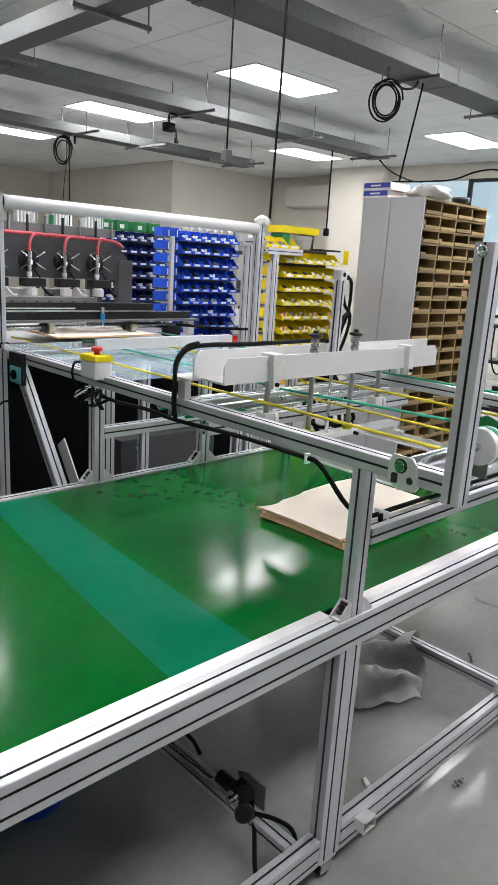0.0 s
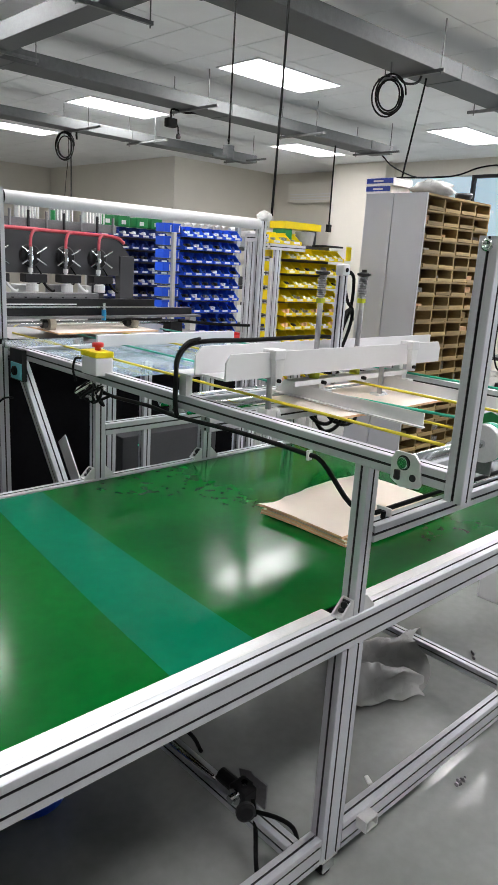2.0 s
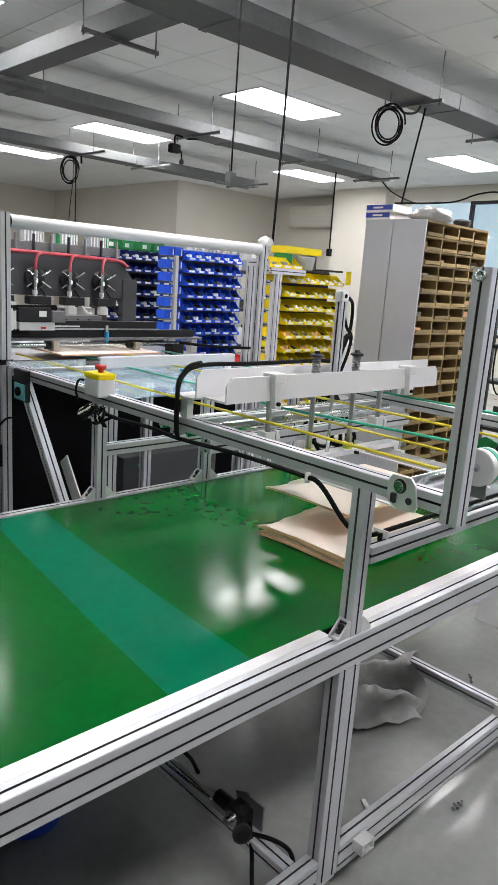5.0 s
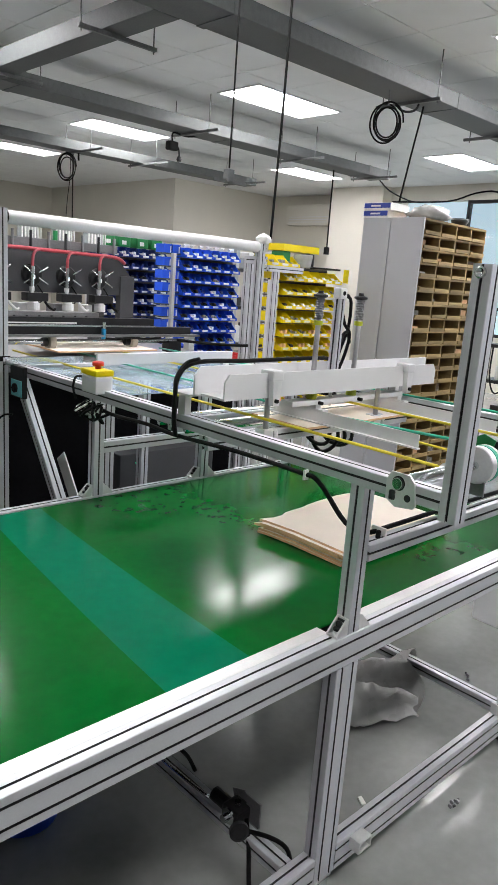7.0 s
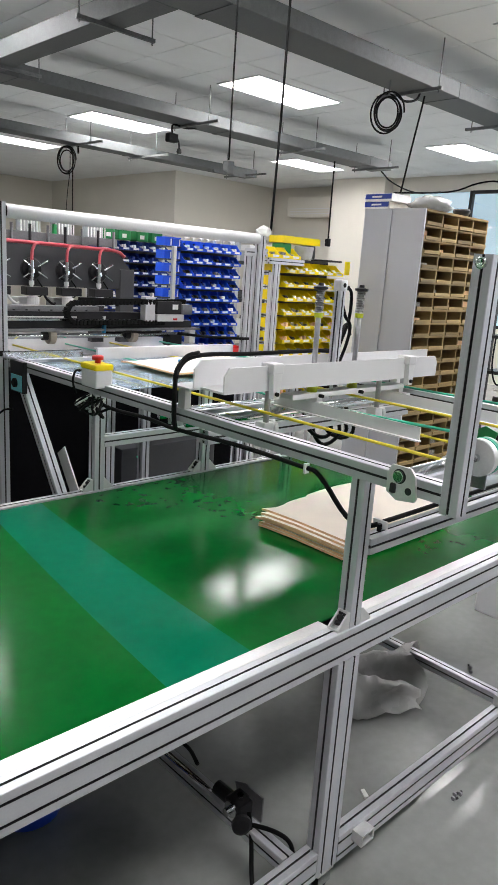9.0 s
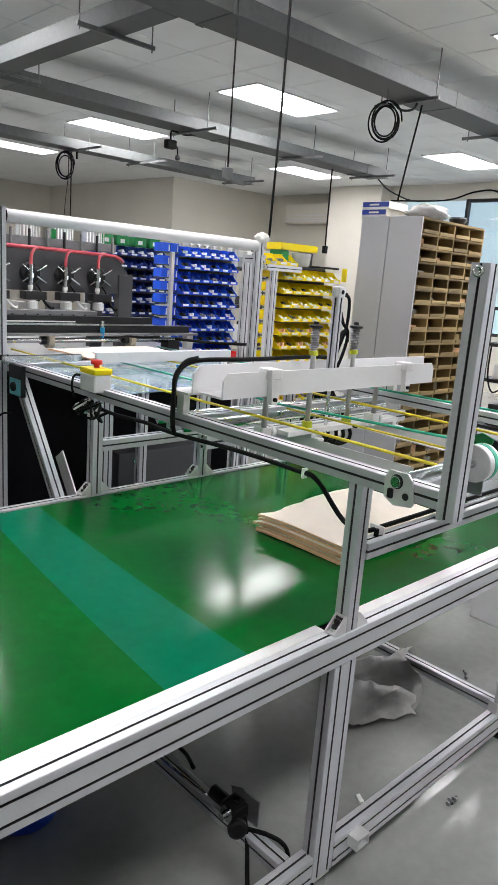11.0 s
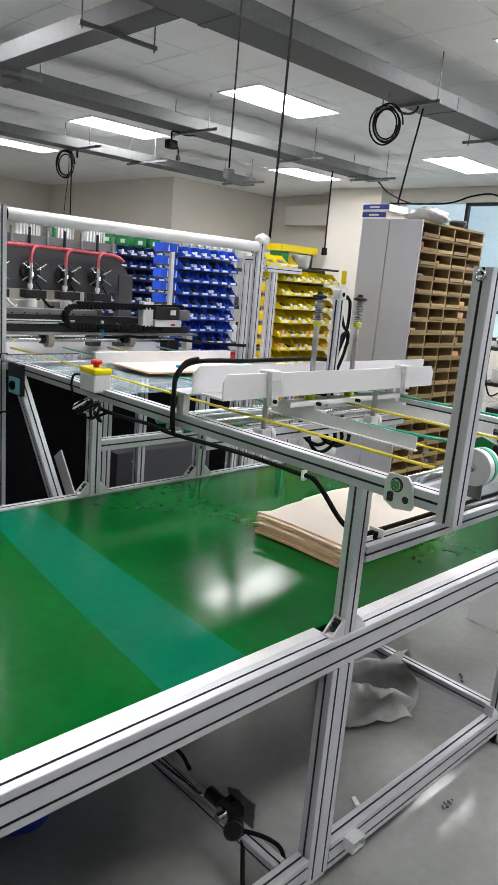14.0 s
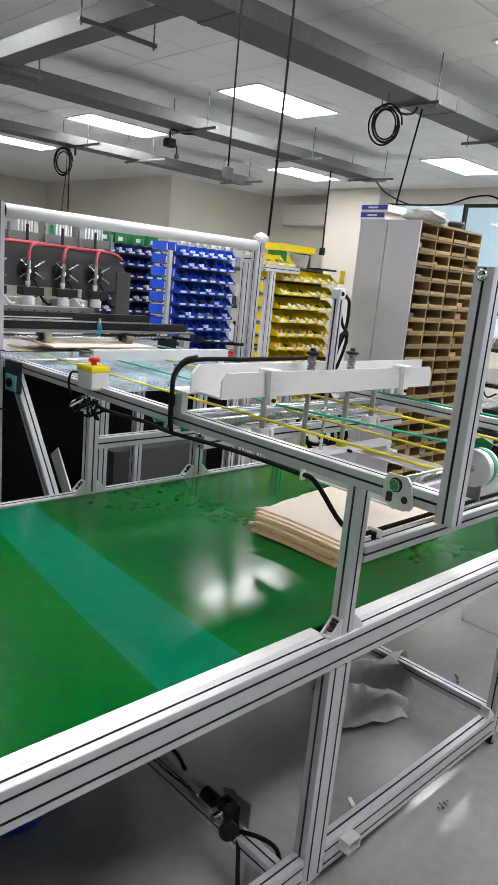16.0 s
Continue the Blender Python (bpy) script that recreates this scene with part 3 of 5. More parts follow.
    # bearing plates with holes at the front ends, shaft between them
    for x in (1.232, 2.316):
        pl = part("bearing_plate", prism(B(), [(0.752, 1.108), (0.757, 1.100), (0.80, 1.094), (0.826, 1.108), (0.828, 1.150), (0.818, 1.169), (0.772, 1.169), (0.760, 1.156)], "x", x, x + 0.006), M_PLATE, t, "machined bearing plate with round holes")
        if x < 2:
            part("shaft_end", lathe(B(), (1.2325, 0.797, 1.147), (-1, 0, 0), [(0, 0.016), (0.001, 0.016), (0.0012, 0.013), (0.005, 0.013), (0.006, 0.010)], 18), [M_BLACKM], pl, "dark bearing with steel shaft end")
            part("shaft_core", lathe(B(), (1.2265, 0.797, 1.147), (-1, 0, 0), [(0, 0.0125), (0.0015, 0.0115)], 18), M_STEEL, pl)
            # flat dark pieces on the plate stand in for its shaded openings
            part("hole", lathe(B(), (1.2325, 0.772, 1.120), (-1, 0, 0), [(0, 0.008), (0.0012, 0.008)], 14), M_SLOT, pl)
            s = B()
            bx(s, 1.2308, 0.802, 1.108, 1.2325, 0.816, 1.130, 0.004)
            part("slot", s, M_SLOT, pl)
    sh = part("front_shaft", cyl(B(), (1.2395, 0.797, 1.147), (2.315, 0.797, 1.147), 0.014, 16), M_STEEL, t, "polished steel shaft", smooth=True)
    for x in (1.43, 1.69, 1.935, 2.24):
        part("cord_pulley", lathe(B(), (x - 0.012, 0.797, 1.147), (1, 0, 0), [(0, 0.02), (0.004, 0.02), (0.009, 0.0145), (0.015, 0.0145), (0.020, 0.02), (0.024, 0.02)], 18), M_PLATE, sh)
    # black slotted channel behind the shaft
    part("roller_tray", bx(B(), 1.285, 0.83, 1.10, 2.265, 0.86, 1.128), M_MID, t)
    # big drive wheel beside the front post
    w = part("drive_wheel", lathe(B(), (1.450, 0.745, 1.170), (1, 0, 0), [(0, 0.012), (0.0005, 0.041), (0.002, 0.043), (0.020, 0.043), (0.022, 0.040), (0.036, 0.040), (0.037, 0.043), (0.046, 0.043), (0.047, 0.015)], 36), M_PLATE, t, "white-grey grooved drive wheel")
    part("drive_belt", lathe(B(), (1.4725, 0.745, 1.170), (1, 0, 0), [(0, 0.0405), (0.0005, 0.0435), (0.013, 0.0435), (0.0135, 0.0405)], 36), M_CGRN, w, "green drive belt")
    part("wheel_bolt", lathe(B(), (1.4505, 0.745, 1.170), (-1, 0, 0), [(0, 0.009), (0.012, 0.009), (0.014, 0.006)], 12), M_STEEL, w)
    part("wheel_bracket", bx(B(), 1.503, 0.742, 1.085, 1.509, 0.800, 1.160, 0.002), M_MID, t)
    g = part("belt_guard", prism(B(), [(0.80, 1.165), (0.80, 1.215), (0.765, 1.232), (0.735, 1.222), (0.745, 1.19)], "x", 1.512, 1.516), M_GREENP, t, "green belt guard")
    part("guard_boss", lathe(B(), (1.5165, 0.735, 1.20), (1, 0, 0), [(0, 0.02), (0.03, 0.02)], 14), M_BLACKM, g)
    part("wheel_axle", cyl(B(), (1.498, 0.745, 1.170), (1.52, 0.745, 1.170), 0.010, 12), M_STEEL, t)
    # idler blocks at the inner ends of the cords
    for x in (1.452, 1.985):
        ib = part("idler_block", bx(B(), x - 0.02, 1.40, 1.075, x + 0.02, 1.44, 1.118, 0.004), M_PLATE, t)
        part("idler_wheel", lathe(B(), (x + 0.022, 1.42, 1.097), (1, 0, 0), [(0, 0.022), (0.004, 0.024), (0.012, 0.024), (0.016, 0.022)], 18), M_WHITE, ib)
        part("idler_rod", cyl(B(), (x - 0.005, 1.41, 1.118), (x - 0.005, 1.41, 1.265), 0.009, 12), M_ROD, ib)
    # cords
    for x, m_, z in ((1.43, M_CYEL, 1.150), (1.69, M_CGRN, 1.138), (1.935, M_CYEL, 1.150), (2.24, M_CGRN, 1.160)):
        part("round_cord", tube(B(), [(x, 0.797, 1.167 if m_ is M_CGRN else z), (x, 1.60, z), (x, 1.90, max(z, 1.148)), (x, 3.02, 1.150)], 0.0042, 8, 1), m_, t, "tight round drive cord", smooth=True)
    for x in (1.69,):
        part("round_cord", cyl(B(), (x + 0.012, 0.797, 1.128), (x + 0.012, 1.56, 1.128), 0.0036, 8), M_CYEL, t, "slack return cord", smooth=True)
    part("guide_roller", cyl(B(), (1.2825, 1.705, 1.10), (2.2675, 1.705, 1.10), 0.016, 16), M_STEEL, t, smooth=True)
    part("guide_roller", cyl(B(), (1.2825, 1.575, 1.10), (2.2675, 1.575, 1.10), 0.016, 16), M_STEEL, t, smooth=True)
    # crossbar that carries the pressing unit, on short pillars
    fp = part("front_beam", prism(B(), [(1.268, 1.212), (2.312, 1.212), (2.312, 1.262), (2.296, 1.284), (1.285, 1.284), (1.268, 1.262)], "y", 1.400, 1.406), M_WHITE, t, "white cross beam with a bevelled end")
    bt = B()
    bx(bt, 1.268, 1.4065, 1.212, 2.312, 1.50, 1.218)
    part("beam_floor", bt, M_WHITE, t)
    part("rear_beam", prism(B(), [(1.245, 1.215), (2.40, 1.215), (2.40, 1.294), (1.268, 1.294), (1.245, 1.27)], "y", 1.5005, 1.507), M_WHITE, t, "white rear cross beam")
    part("beam_shelf", bx(B(), 1.235, 1.508, 1.208, 2.47, 1.60, 1.2145, 0.001), M_WHITE, t)
    for x in (1.268, 2.29):
        alu("pillar", t, "z", x, 1.575, 1.1515, 1.2075, 0.022, 0.022)
        part("pillar_block", bx(B(), x - 0.03, 1.53, 1.152, x - 0.008, 1.56, 1.2075), M_PLATE, t)
    for x in (1.452, 2.122):
        cl = part("beam_clamp", bx(B(), x - 0.022, 1.378, 1.262, x + 0.022, 1.43, 1.292, 0.004), M_WHITE, t, "pale clamp block on the beam")
        part("clamp_rod", prism(B(), [(x - 0.018, 1.265), (x + 0.018, 1.265), (x + 0.012, 1.19), (x - 0.012, 1.19)], "y", 1.380, 1.399), M_PLATE, cl)
        part("clamp_screw", lathe(B(), (x - 0.004, 1.379, 1.205), (0, -1, 0), [(0, 0.006), (0.008, 0.006)], 10), M_BLACK, cl)
    # lifting cylinder on the beam
    cy = part("lift_cylinder", prof(B(), "z", 1.772, 1.446, 1.218, 1.50, 0.026, 0.026), ALU, t, "upright pneumatic cylinder")
    part("cylinder_cap", bx(B(), 1.755, 1.430, 1.5005, 1.789, 1.462, 1.535, 0.006), M_PLATE, cy)
    # black disc in place of the shaded hole in the cap
    part("cap_hole", lathe(B(), (1.772, 1.4295, 1.518), (0, -1, 0), [(0, 0.007), (0.001, 0.007)], 12), M_BLACK, cy)
    part("cylinder_fitting", cyl(B(), (1.796, 1.446, 1.51), (1.812, 1.446, 1.51), 0.007, 10), M_BLACK, cy)
    part("air_hose", tube(B(), [(1.812, 1.446, 1.51), (1.835, 1.45, 1.49), (1.84, 1.455, 1.41), (1.812, 1.46, 1.33), (1.80, 1.47, 1.26)], 0.0055), M_BLACK, cy, smooth=True)
    part("air_hose", tube(B(), [(1.79, 1.446, 1.46), (1.815, 1.45, 1.42), (1.85, 1.455, 1.39), (1.845, 1.46, 1.33), (1.82, 1.47, 1.25)], 0.0055), M_BLACK, cy, smooth=True)
    part("air_hose", tube(B(), [(1.79, 1.446, 1.35), (1.81, 1.45, 1.385), (1.84, 1.455, 1.395), (1.86, 1.46, 1.36)], 0.0055), M_BLACK, cy, smooth=True)
    # black cable bundle over the beam end and along the rail
    part("corrugated_conduit", tube(B(), [(1.232, 1.56, 1.09), (1.228, 1.565, 1.13), (1.228, 1.565, 1.20), (1.236, 1.568, 1.25), (1.27, 1.57, 1.285), (1.34, 1.565, 1.298), (1.5, 1.56, 1.296), (1.7, 1.56, 1.297), (1.86, 1.55, 1.296), (1.96, 1.53, 1.27)], 0.0070), M_BLACK, t, "black corrugated cable bundle", smooth=True)
    part("corrugated_conduit", tube(B(), [(1.222, 1.545, 1.09), (1.219, 1.55, 1.13), (1.218, 1.55, 1.20), (1.222, 1.555, 1.255), (1.26, 1.56, 1.295), (1.31, 1.565, 1.305)], 0.006), M_BLACK, t, smooth=True)
    part("rail_cable", tube(B(), [(1.235, 2.05, 1.10), (1.233, 1.9, 1.085), (1.233, 1.7, 1.092), (1.233, 1.56, 1.088), (1.232, 1.3, 1.10), (1.232, 1.08, 1.10), (1.24, 1.02, 1.09), (1.28, 0.96, 1.00), (1.33, 0.93, 0.975), (1.42, 0.93, 0.972), (1.6, 0.925, 0.975), (1.9, 0.92, 0.978), (2.25, 0.92, 0.975)], 0.0062), M_BLACK, t, smooth=True)
    part("cable_tie", bx(B(), 1.224, 1.05, 1.088, 1.238, 1.056, 1.112), M_CARD, t)
    part("sensor_plug", cyl(B(), (1.34, 0.905, 0.967), (1.34, 0.905, 0.985), 0.006, 10), M_BLACK, t)
    part("cable_tie", bx(B(), 1.362, 0.9, 0.966, 1.368, 0.94, 0.985), M_CARD, t)
    # emergency stop box
    eb = part("stop_box", bx(B(), 1.205, 1.95, 1.140, 1.27, 2.04, 1.198, 0.006), M_WHITE, t, "light grey emergency stop box")
    part("stop_lid", bx(B(), 1.203, 1.948, 1.1985, 1.272, 2.042, 1.218, 0.005), M_YEL, eb, "yellow lid")
    part("stop_button", lathe(B(), (1.24, 1.995, 1.218), (0, 0, 1), [(0, 0.010), (0.010, 0.010), (0.011, 0.019), (0.022, 0.019), (0.025, 0.015)], 20), M_RED, eb, "red mushroom button", smooth=True)
    part("stop_cable", tube(B(), [(1.20, 2.03, 1.19), (1.19, 2.05, 1.185), (1.187, 2.06, 1.15), (1.195, 2.055, 1.11)], 0.004), M_BLACK, eb, smooth=True)
    rnd = random.Random(5)
    for k in range(14):
        y = 1.93 + rnd.random() * 0.15
        part("loose_wire", tube(B(), [(1.235, y, 1.105), (1.215 - 0.02 * rnd.random(), y + rnd.uniform(-.05, .05), 1.075), (1.215, y + rnd.uniform(-.07, .07), 1.05 + 0.02 * rnd.random()), (1.232, y + rnd.uniform(-.05, .05), 1.085)], 0.0035 + 0.002 * rnd.random(), 5, 4), M_CARD if k % 4 == 0 else M_BLACK, t, smooth=True)
    # switch plate on the rail end
    sp = part("switch_plate", bx(B(), 1.216, 2.50, 1.035, 1.221, 2.585, 1.098, 0.002), M_CYAN, t, "cyan switch plate")
    part("switch_knob", lathe(B(), (1.2158, 2.545, 1.067), (-1, 0, 0), [(0, 0.018), (0.008, 0.018), (0.012, 0.012)], 16), M_BLACK, sp)
    part("switch_box", bx(B(), 1.2212, 2.495, 1.03, 1.2385, 2.60, 1.15), M_BLACKM, sp)


delivery_frame()


# ---- pressing unit that dips between the cords ----
def press_unit():
    t = thing("press_unit", (1.78, 1.40, 1.19), "pale pressing unit with two guide rods and side plates", "press")
    for x in (1.672, 1.872):
        r = part("guide_rod", cyl(B(), (x, 1.44, 1.19), (x, 1.44, 1.50), 0.0085, 14), M_ROD, t, smooth=True)
        part("spring", tube(B(), [(x + 0.0125 * math.cos(a * 1.2), 1.44 + 0.0125 * math.sin(a * 1.2), 1.435 + 0.001 * a) for a in range(0, 64)], 0.0022, 5, 1), M_MID, r)
        part("rod_head", lathe(B(), (x, 1.44, 1.50), (0, 0, 1), [(0, 0.012), (0.004, 0.022), (0.010, 0.022), (0.014, 0.009), (0.022, 0.008)], 16), M_BLACKM, r)
        part("spring_seat", lathe(B(), (x, 1.44, 1.418), (0, 0, 1), [(0, 0.014), (0.014, 0.014)], 14), M_COLLAR, r)
        c = part("collar", lathe(B(), (x, 1.44, 1.186), (0, 0, 1), [(0, 0.017), (0.022, 0.017), (0.023, 0.015)], 14), M_COLLAR, t, "lime green clamp collar")
        part("collar_screw", lathe(B(), (x + 0.01, 1.42, 1.178), (0, -1, 0), [(0, 0.006), (0.02, 0.006)], 8), M_BLACK, c)
    part("bridge", bx(B(), 1.56, 1.415, 1.172, 2.14, 1.465, 1.188, 0.002), M_WHITE, t, "white bridge bar")
    for x in (1.672, 2.115):
        l = B()
        bx(l, x, 1.035, 1.120, x + 0.003, 1.60, 1.156)
        bx(l, x - 0.012, 1.03, 1.116, x + 0.003, 1.60, 1.120)
        bx(l, x + 0.0035, 1.39, 1.150, x + 0.03, 1.49, 1.158)
        part("side_plate", l, M_WHITE, t, "long white upright side plate")
        part("plate_hanger", bx(B(), x + 0.004, 1.42, 1.1585, x + 0.028, 1.46, 1.1715), M_PLATE, t)
    part("rod", cyl(B(), (1.765, 1.44, 1.16), (1.765, 1.44, 1.40), 0.006, 12), M_STEEL, t, smooth=True)
    return t


PRESS = press_unit()

# ---- board sheets and their stack on the belt ----
SHEET_X, SHEET_Y = 0.55, 0.37


def sheet_mesh(bm, x, y, z, seed, h=0.004):
    """One die-cut board: wavy far edge, notched near corner."""
    r = random.Random(seed)
    a, b = SHEET_X / 2, SHEET_Y / 2
    pts = [(-a, -b), (-a * 0.2, -b - 0.004), (a * 0.5, -b), (a, -b + 0.006), (a + 0.004, 0), (a, b - 0.01)]
    pts += [(a * 0.5, b + 0.003), (0.1 * a, b - 0.004), (-a * 0.15, b - 0.012), (-a * 0.25, b - 0.022), (-a * 0.42, b - 0.026), (-a * 0.60, b - 0.030), (-a * 0.72, b - 0.042), (-a * 0.86, b - 0.046),
            (-a - 0.012, b - 0.030), (-a - 0.004, b - 0.055), (-a + 0.004, 0.02)]
    pts = [(x + u + r.uniform(-.002, .002), y + v + r.uniform(-.002, .002)) for u, v in pts]
    return prism(bm, pts, "z", z, z + h)


def two_sided(ob):
    for f in ob.data.polygons:
        f.material_index = 0 if f.normal.z > 0.9 else 1
    return ob


STACK_X, STACK_Y, STACK_Z = 1.845, 1.355, RAIL_TOP - 0.0095


def paper_stack():
    t = thing("board_stack", (STACK_X, STACK_Y, STACK_Z), "stack of white-topped brown board sheets on the green belt", "board stack")
    r = random.Random(3)
    z = STACK_Z
    for k in range(4):
        m = B()
        sheet_mesh(m, STACK_X + r.uniform(-.014, .014), STACK_Y + r.uniform(-.016, .016), z, k, 0.0078)
        two_sided(part("sheet", m, [M_BOARD, M_KRAFT], t))
        z += 0.0083
    return z


STACK_TOP = paper_stack()


def board_sheet(k):
    m = B()
    sheet_mesh(m, 0, 0, 0, 40 + k, 0.0070)
    ob = two_sided(solid("board_sheet", m, [M_BOARD, M_KRAFT], "single white-topped brown board sheet on the cords", "board sheet", "board sheets"))
    return ob


SHEETS = [board_sheet(k) for k in range(7)]


# ---- rear press machine ----
def rear_machine():
    t = thing("punching_machine", (1.7, 3.3, 0), "dark grey punching machine with a row of air heads", "machine")
    # unseen left end is added to keep light from under the conveyor
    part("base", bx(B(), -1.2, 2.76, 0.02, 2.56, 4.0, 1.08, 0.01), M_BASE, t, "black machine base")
    part("bed", bx(B(), -1.2, 2.80, 1.085, 2.50, 4.0, 1.13, 0.004), M_MID, t)
    # long cross beams and slotted bar
    part("front_beam", bx(B(), 0.6, 2.985, 1.226, 2.42, 3.02, 1.262, 0.003), M_BLACKM, t)
    part("beam_trim", bx(B(), 0.6, 2.975, 1.262, 2.18, 2.99, 1.270), M_STEEL, t)
    part("beam_ledge", bx(B(), 0.6, 2.955, 1.215, 2.46, 3.02, 1.2255, 0.001), M_MID, t)
    part("rear_beam", bx(B(), 0.6, 3.021, 1.262, 2.2, 3.06, 1.300), M_BLACKM, t)
    part("tool_bar", bx(B(), 0.6, 3.07, 1.262, 1.90, 3.13, 1.322, 0.002), M_MID, t, "slotted steel tool bar")
    for x in [1.08 + 0.062 * k for k in range(13)]:
        if int((x - 1.08) / 0.062) % 4 != 3:
            part("tool_slot", bx(B(), x, 3.0675, 1.272, x + 0.010, 3.0705, 1.305), M_SLOT, t)
    part("sight_window", bx(B(), 1.25, 3.0195, 1.272, 1.75, 3.0208, 1.278), M_CARD, t)
    # roller shaft under the beam
    part("roller_shaft", cyl(B(), (0.9, 3.0, 1.19), (2.44, 3.0, 1.19), 0.012, 14), M_STEEL, t, smooth=True)
    for x in (1.165, 1.595, 2.045):
        r = part("press_roller", lathe(B(), (x - 0.01, 3.0, 1.19), (1, 0, 0), [(0, 0.018), (0.002, 0.036), (0.030, 0.038), (0.032, 0.018)], 22), M_RUBBER, t, "pale rubber press roller")
        part("roller_hub", lathe(B(), (x - 0.035, 3.0, 1.19), (1, 0, 0), [(0, 0.02), (0.024, 0.02)], 16), M_BLACKM, r)
    part("shaft_bearing", bx(B(), 2.41, 2.985, 1.14, 2.45, 3.03, 1.215, 0.003), M_PLATE, t)
    part("shaft_motor", bx(B(), 2.28, 2.985, 1.13, 2.36, 3.05, 1.19, 0.004), M_BLACKM, t)
    # head panel with its end pillar
    part("head_panel", prism(B(), [(0.6, 1.405), (2.165, 1.405), (2.165, 1.505), (2.075, 1.602), (0.6, 1.602)], "y", 3.20, 3.215), M_DARK, t, "dark grey head panel with cut corner")
    part("panel_pillar", bx(B(), 2.10, 3.19, 1.09, 2.185, 3.235, 1.505, 0.003), M_DARK, t)
    part("panel_pillar", bx(B(), 1.95, 3.2155, 1.09, 2.02, 3.26, 1.405, 0.003), M_DARK, t)
    part("head_rail", bx(B(), 0.6, 3.23, 1.615, 2.10, 3.30, 1.655, 0.002), M_MID, t)
    for k in range(9):
        x = 1.34 + 0.092 * k
        part("rail_stud", cyl(B(), (x, 3.225, 1.60), (x, 3.225, 1.69), 0.007, 8), M_BLACKM if k % 2 else M_MID, t)
    part("main_air_hose", tube(B(), [(0.7, 3.175, 1.606), (1.4, 3.175, 1.606), (1.9, 3.175, 1.600), (2.06, 3.18, 1.595), (2.12, 3.19, 1.57)], 0.0095, 8), M_HOSE, t, "pink-red main air hose", smooth=True)
    for k, x in enumerate((1.245, 1.42, 1.605, 1.785, 1.965)):
        h = part("air_head", lathe(B(), (x, 3.199, 1.485), (0, -1, 0), [(0, 0.052), (0.012, 0.052), (0.02, 0.045), (0.022, 0.03), (0.04, 0.028), (0.042, 0.012)], 22), M_BLACKM, t, "round black air head with valve")
        part("hose_drop", tube(B(), [(x + 0.035, 3.175, 1.602), (x + 0.008, 3.165, 1.598), (x - 0.012, 3.155, 1.57), (x - 0.018, 3.15, 1.52)], 0.0075, 7), M_HOSE, h, smooth=True)
        v = part("valve", cyl(B(), (x - 0.018, 3.148, 1.525), (x - 0.026, 3.14, 1.43), 0.0095, 12), M_STEEL, h, "bright metal valve")
        part("valve_nut", lathe(B(), (x - 0.022, 3.144, 1.485), (0, 0, -1), [(0, 0.014), (0.018, 0.014)], 8), M_STEEL, v)
        part("valve_tip", lathe(B(), (x - 0.025, 3.14, 1.432), (0, 0, -1), [(0, 0.012), (0.02, 0.012), (0.021, 0.008), (0.03, 0.008)], 10), M_PLATE, v)
        for a in (35, 145, 215, 325):
            c_, s_ = math.cos(radians(a)), math.sin(radians(a))
            part("star_lever", cyl(B(), (x + 0.02 * c_, 3.155, 1.485 + 0.02 * s_), (x + 0.075 * c_, 3.15, 1.485 + 0.07 * s_), 0.004, 7), M_STEEL, h)
        part("tool_holder", bx(B(), x - 0.055, 3.13, 1.365, x + 0.055, 3.19, 1.404, 0.004), M_BLACKM, t)
        part("tool_stem", lathe(B(), (x - 0.012, 3.15, 1.3225), (0, 0, 1), [(0, 0.026), (0.002, 0.028), (0.035, 0.028), (0.037, 0.02), (0.0425, 0.02)], 16), M_PLATE, t)
        part("thin_hose", tube(B(), [(x + 0.02, 3.14, 1.40), (x + 0.05, 3.135, 1.35), (x + 0.085, 3.14, 1.325), (x + 0.1, 3.15, 1.33)], 0.006, 6), M_PLATE if k % 2 else M_BLACK, t, smooth=True)
        part("hose_loop", tube(B(), [(x + 0.01, 3.155, 1.44), (x + 0.035, 3.15, 1.40), (x + 0.02, 3.145, 1.36), (x - 0.02, 3.15, 1.375)], 0.0035, 6), M_BLACK, t, smooth=True)
        ac = part("air_cylinder", lathe(B(), (x + 0.035, 3.31, 1.656), (0, 0, 1), [(0, 0.048), (0.004, 0.05), (0.078, 0.05), (0.084, 0.044)], 18), M_CUP, t, "milky clear air cylinder")
        for q in range(7):
            part("tie_rod", cyl(B(), (x - 0.013 + 0.016 * q, 3.258 + 0.003 * abs(q - 3), 1.657), (x - 0.013 + 0.016 * q, 3.258 + 0.003 * abs(q - 3), 1.738), 0.0035, 6), M_CARD, ac)
        part("cylinder_fitting", lathe(B(), (x + 0.035, 3.30, 1.742), (0, 0, 1), [(0, 0.016), (0.012, 0.016), (0.014, 0.010), (0.03, 0.009)], 12), M_CLEAR, t)
        part("rear_block", bx(B(), x - 0.05, 3.22, 1.30, x + 0.04, 3.3, 1.35, 0.004), M_MID if k % 2 else M_PLATE, t)
    part("green_fitting", cyl(B(), (1.755, 3.25, 1.655), (1.755, 3.25, 1.70), 0.012, 10), M_GREENP, t)
    sn = part("sensor", cyl(B(), (1.865, 2.965, 1.205), (1.865, 2.965, 1.255), 0.011, 12), M_BLUEK, t, "small blue-topped sensor")
    part("sensor_head", cyl(B(), (1.865, 2.965, 1.255), (1.865, 2.965, 1.285), 0.009, 12), M_STEEL, sn)
    part("sensor_lead", tube(B(), [(1.87, 2.96, 1.208), (1.95, 2.95, 1.207), (2.0, 2.955, 1.212), (2.1, 2.95, 1.208), (2.2, 2.955, 1.21)], 0.006), M_BLACK, t, smooth=True)
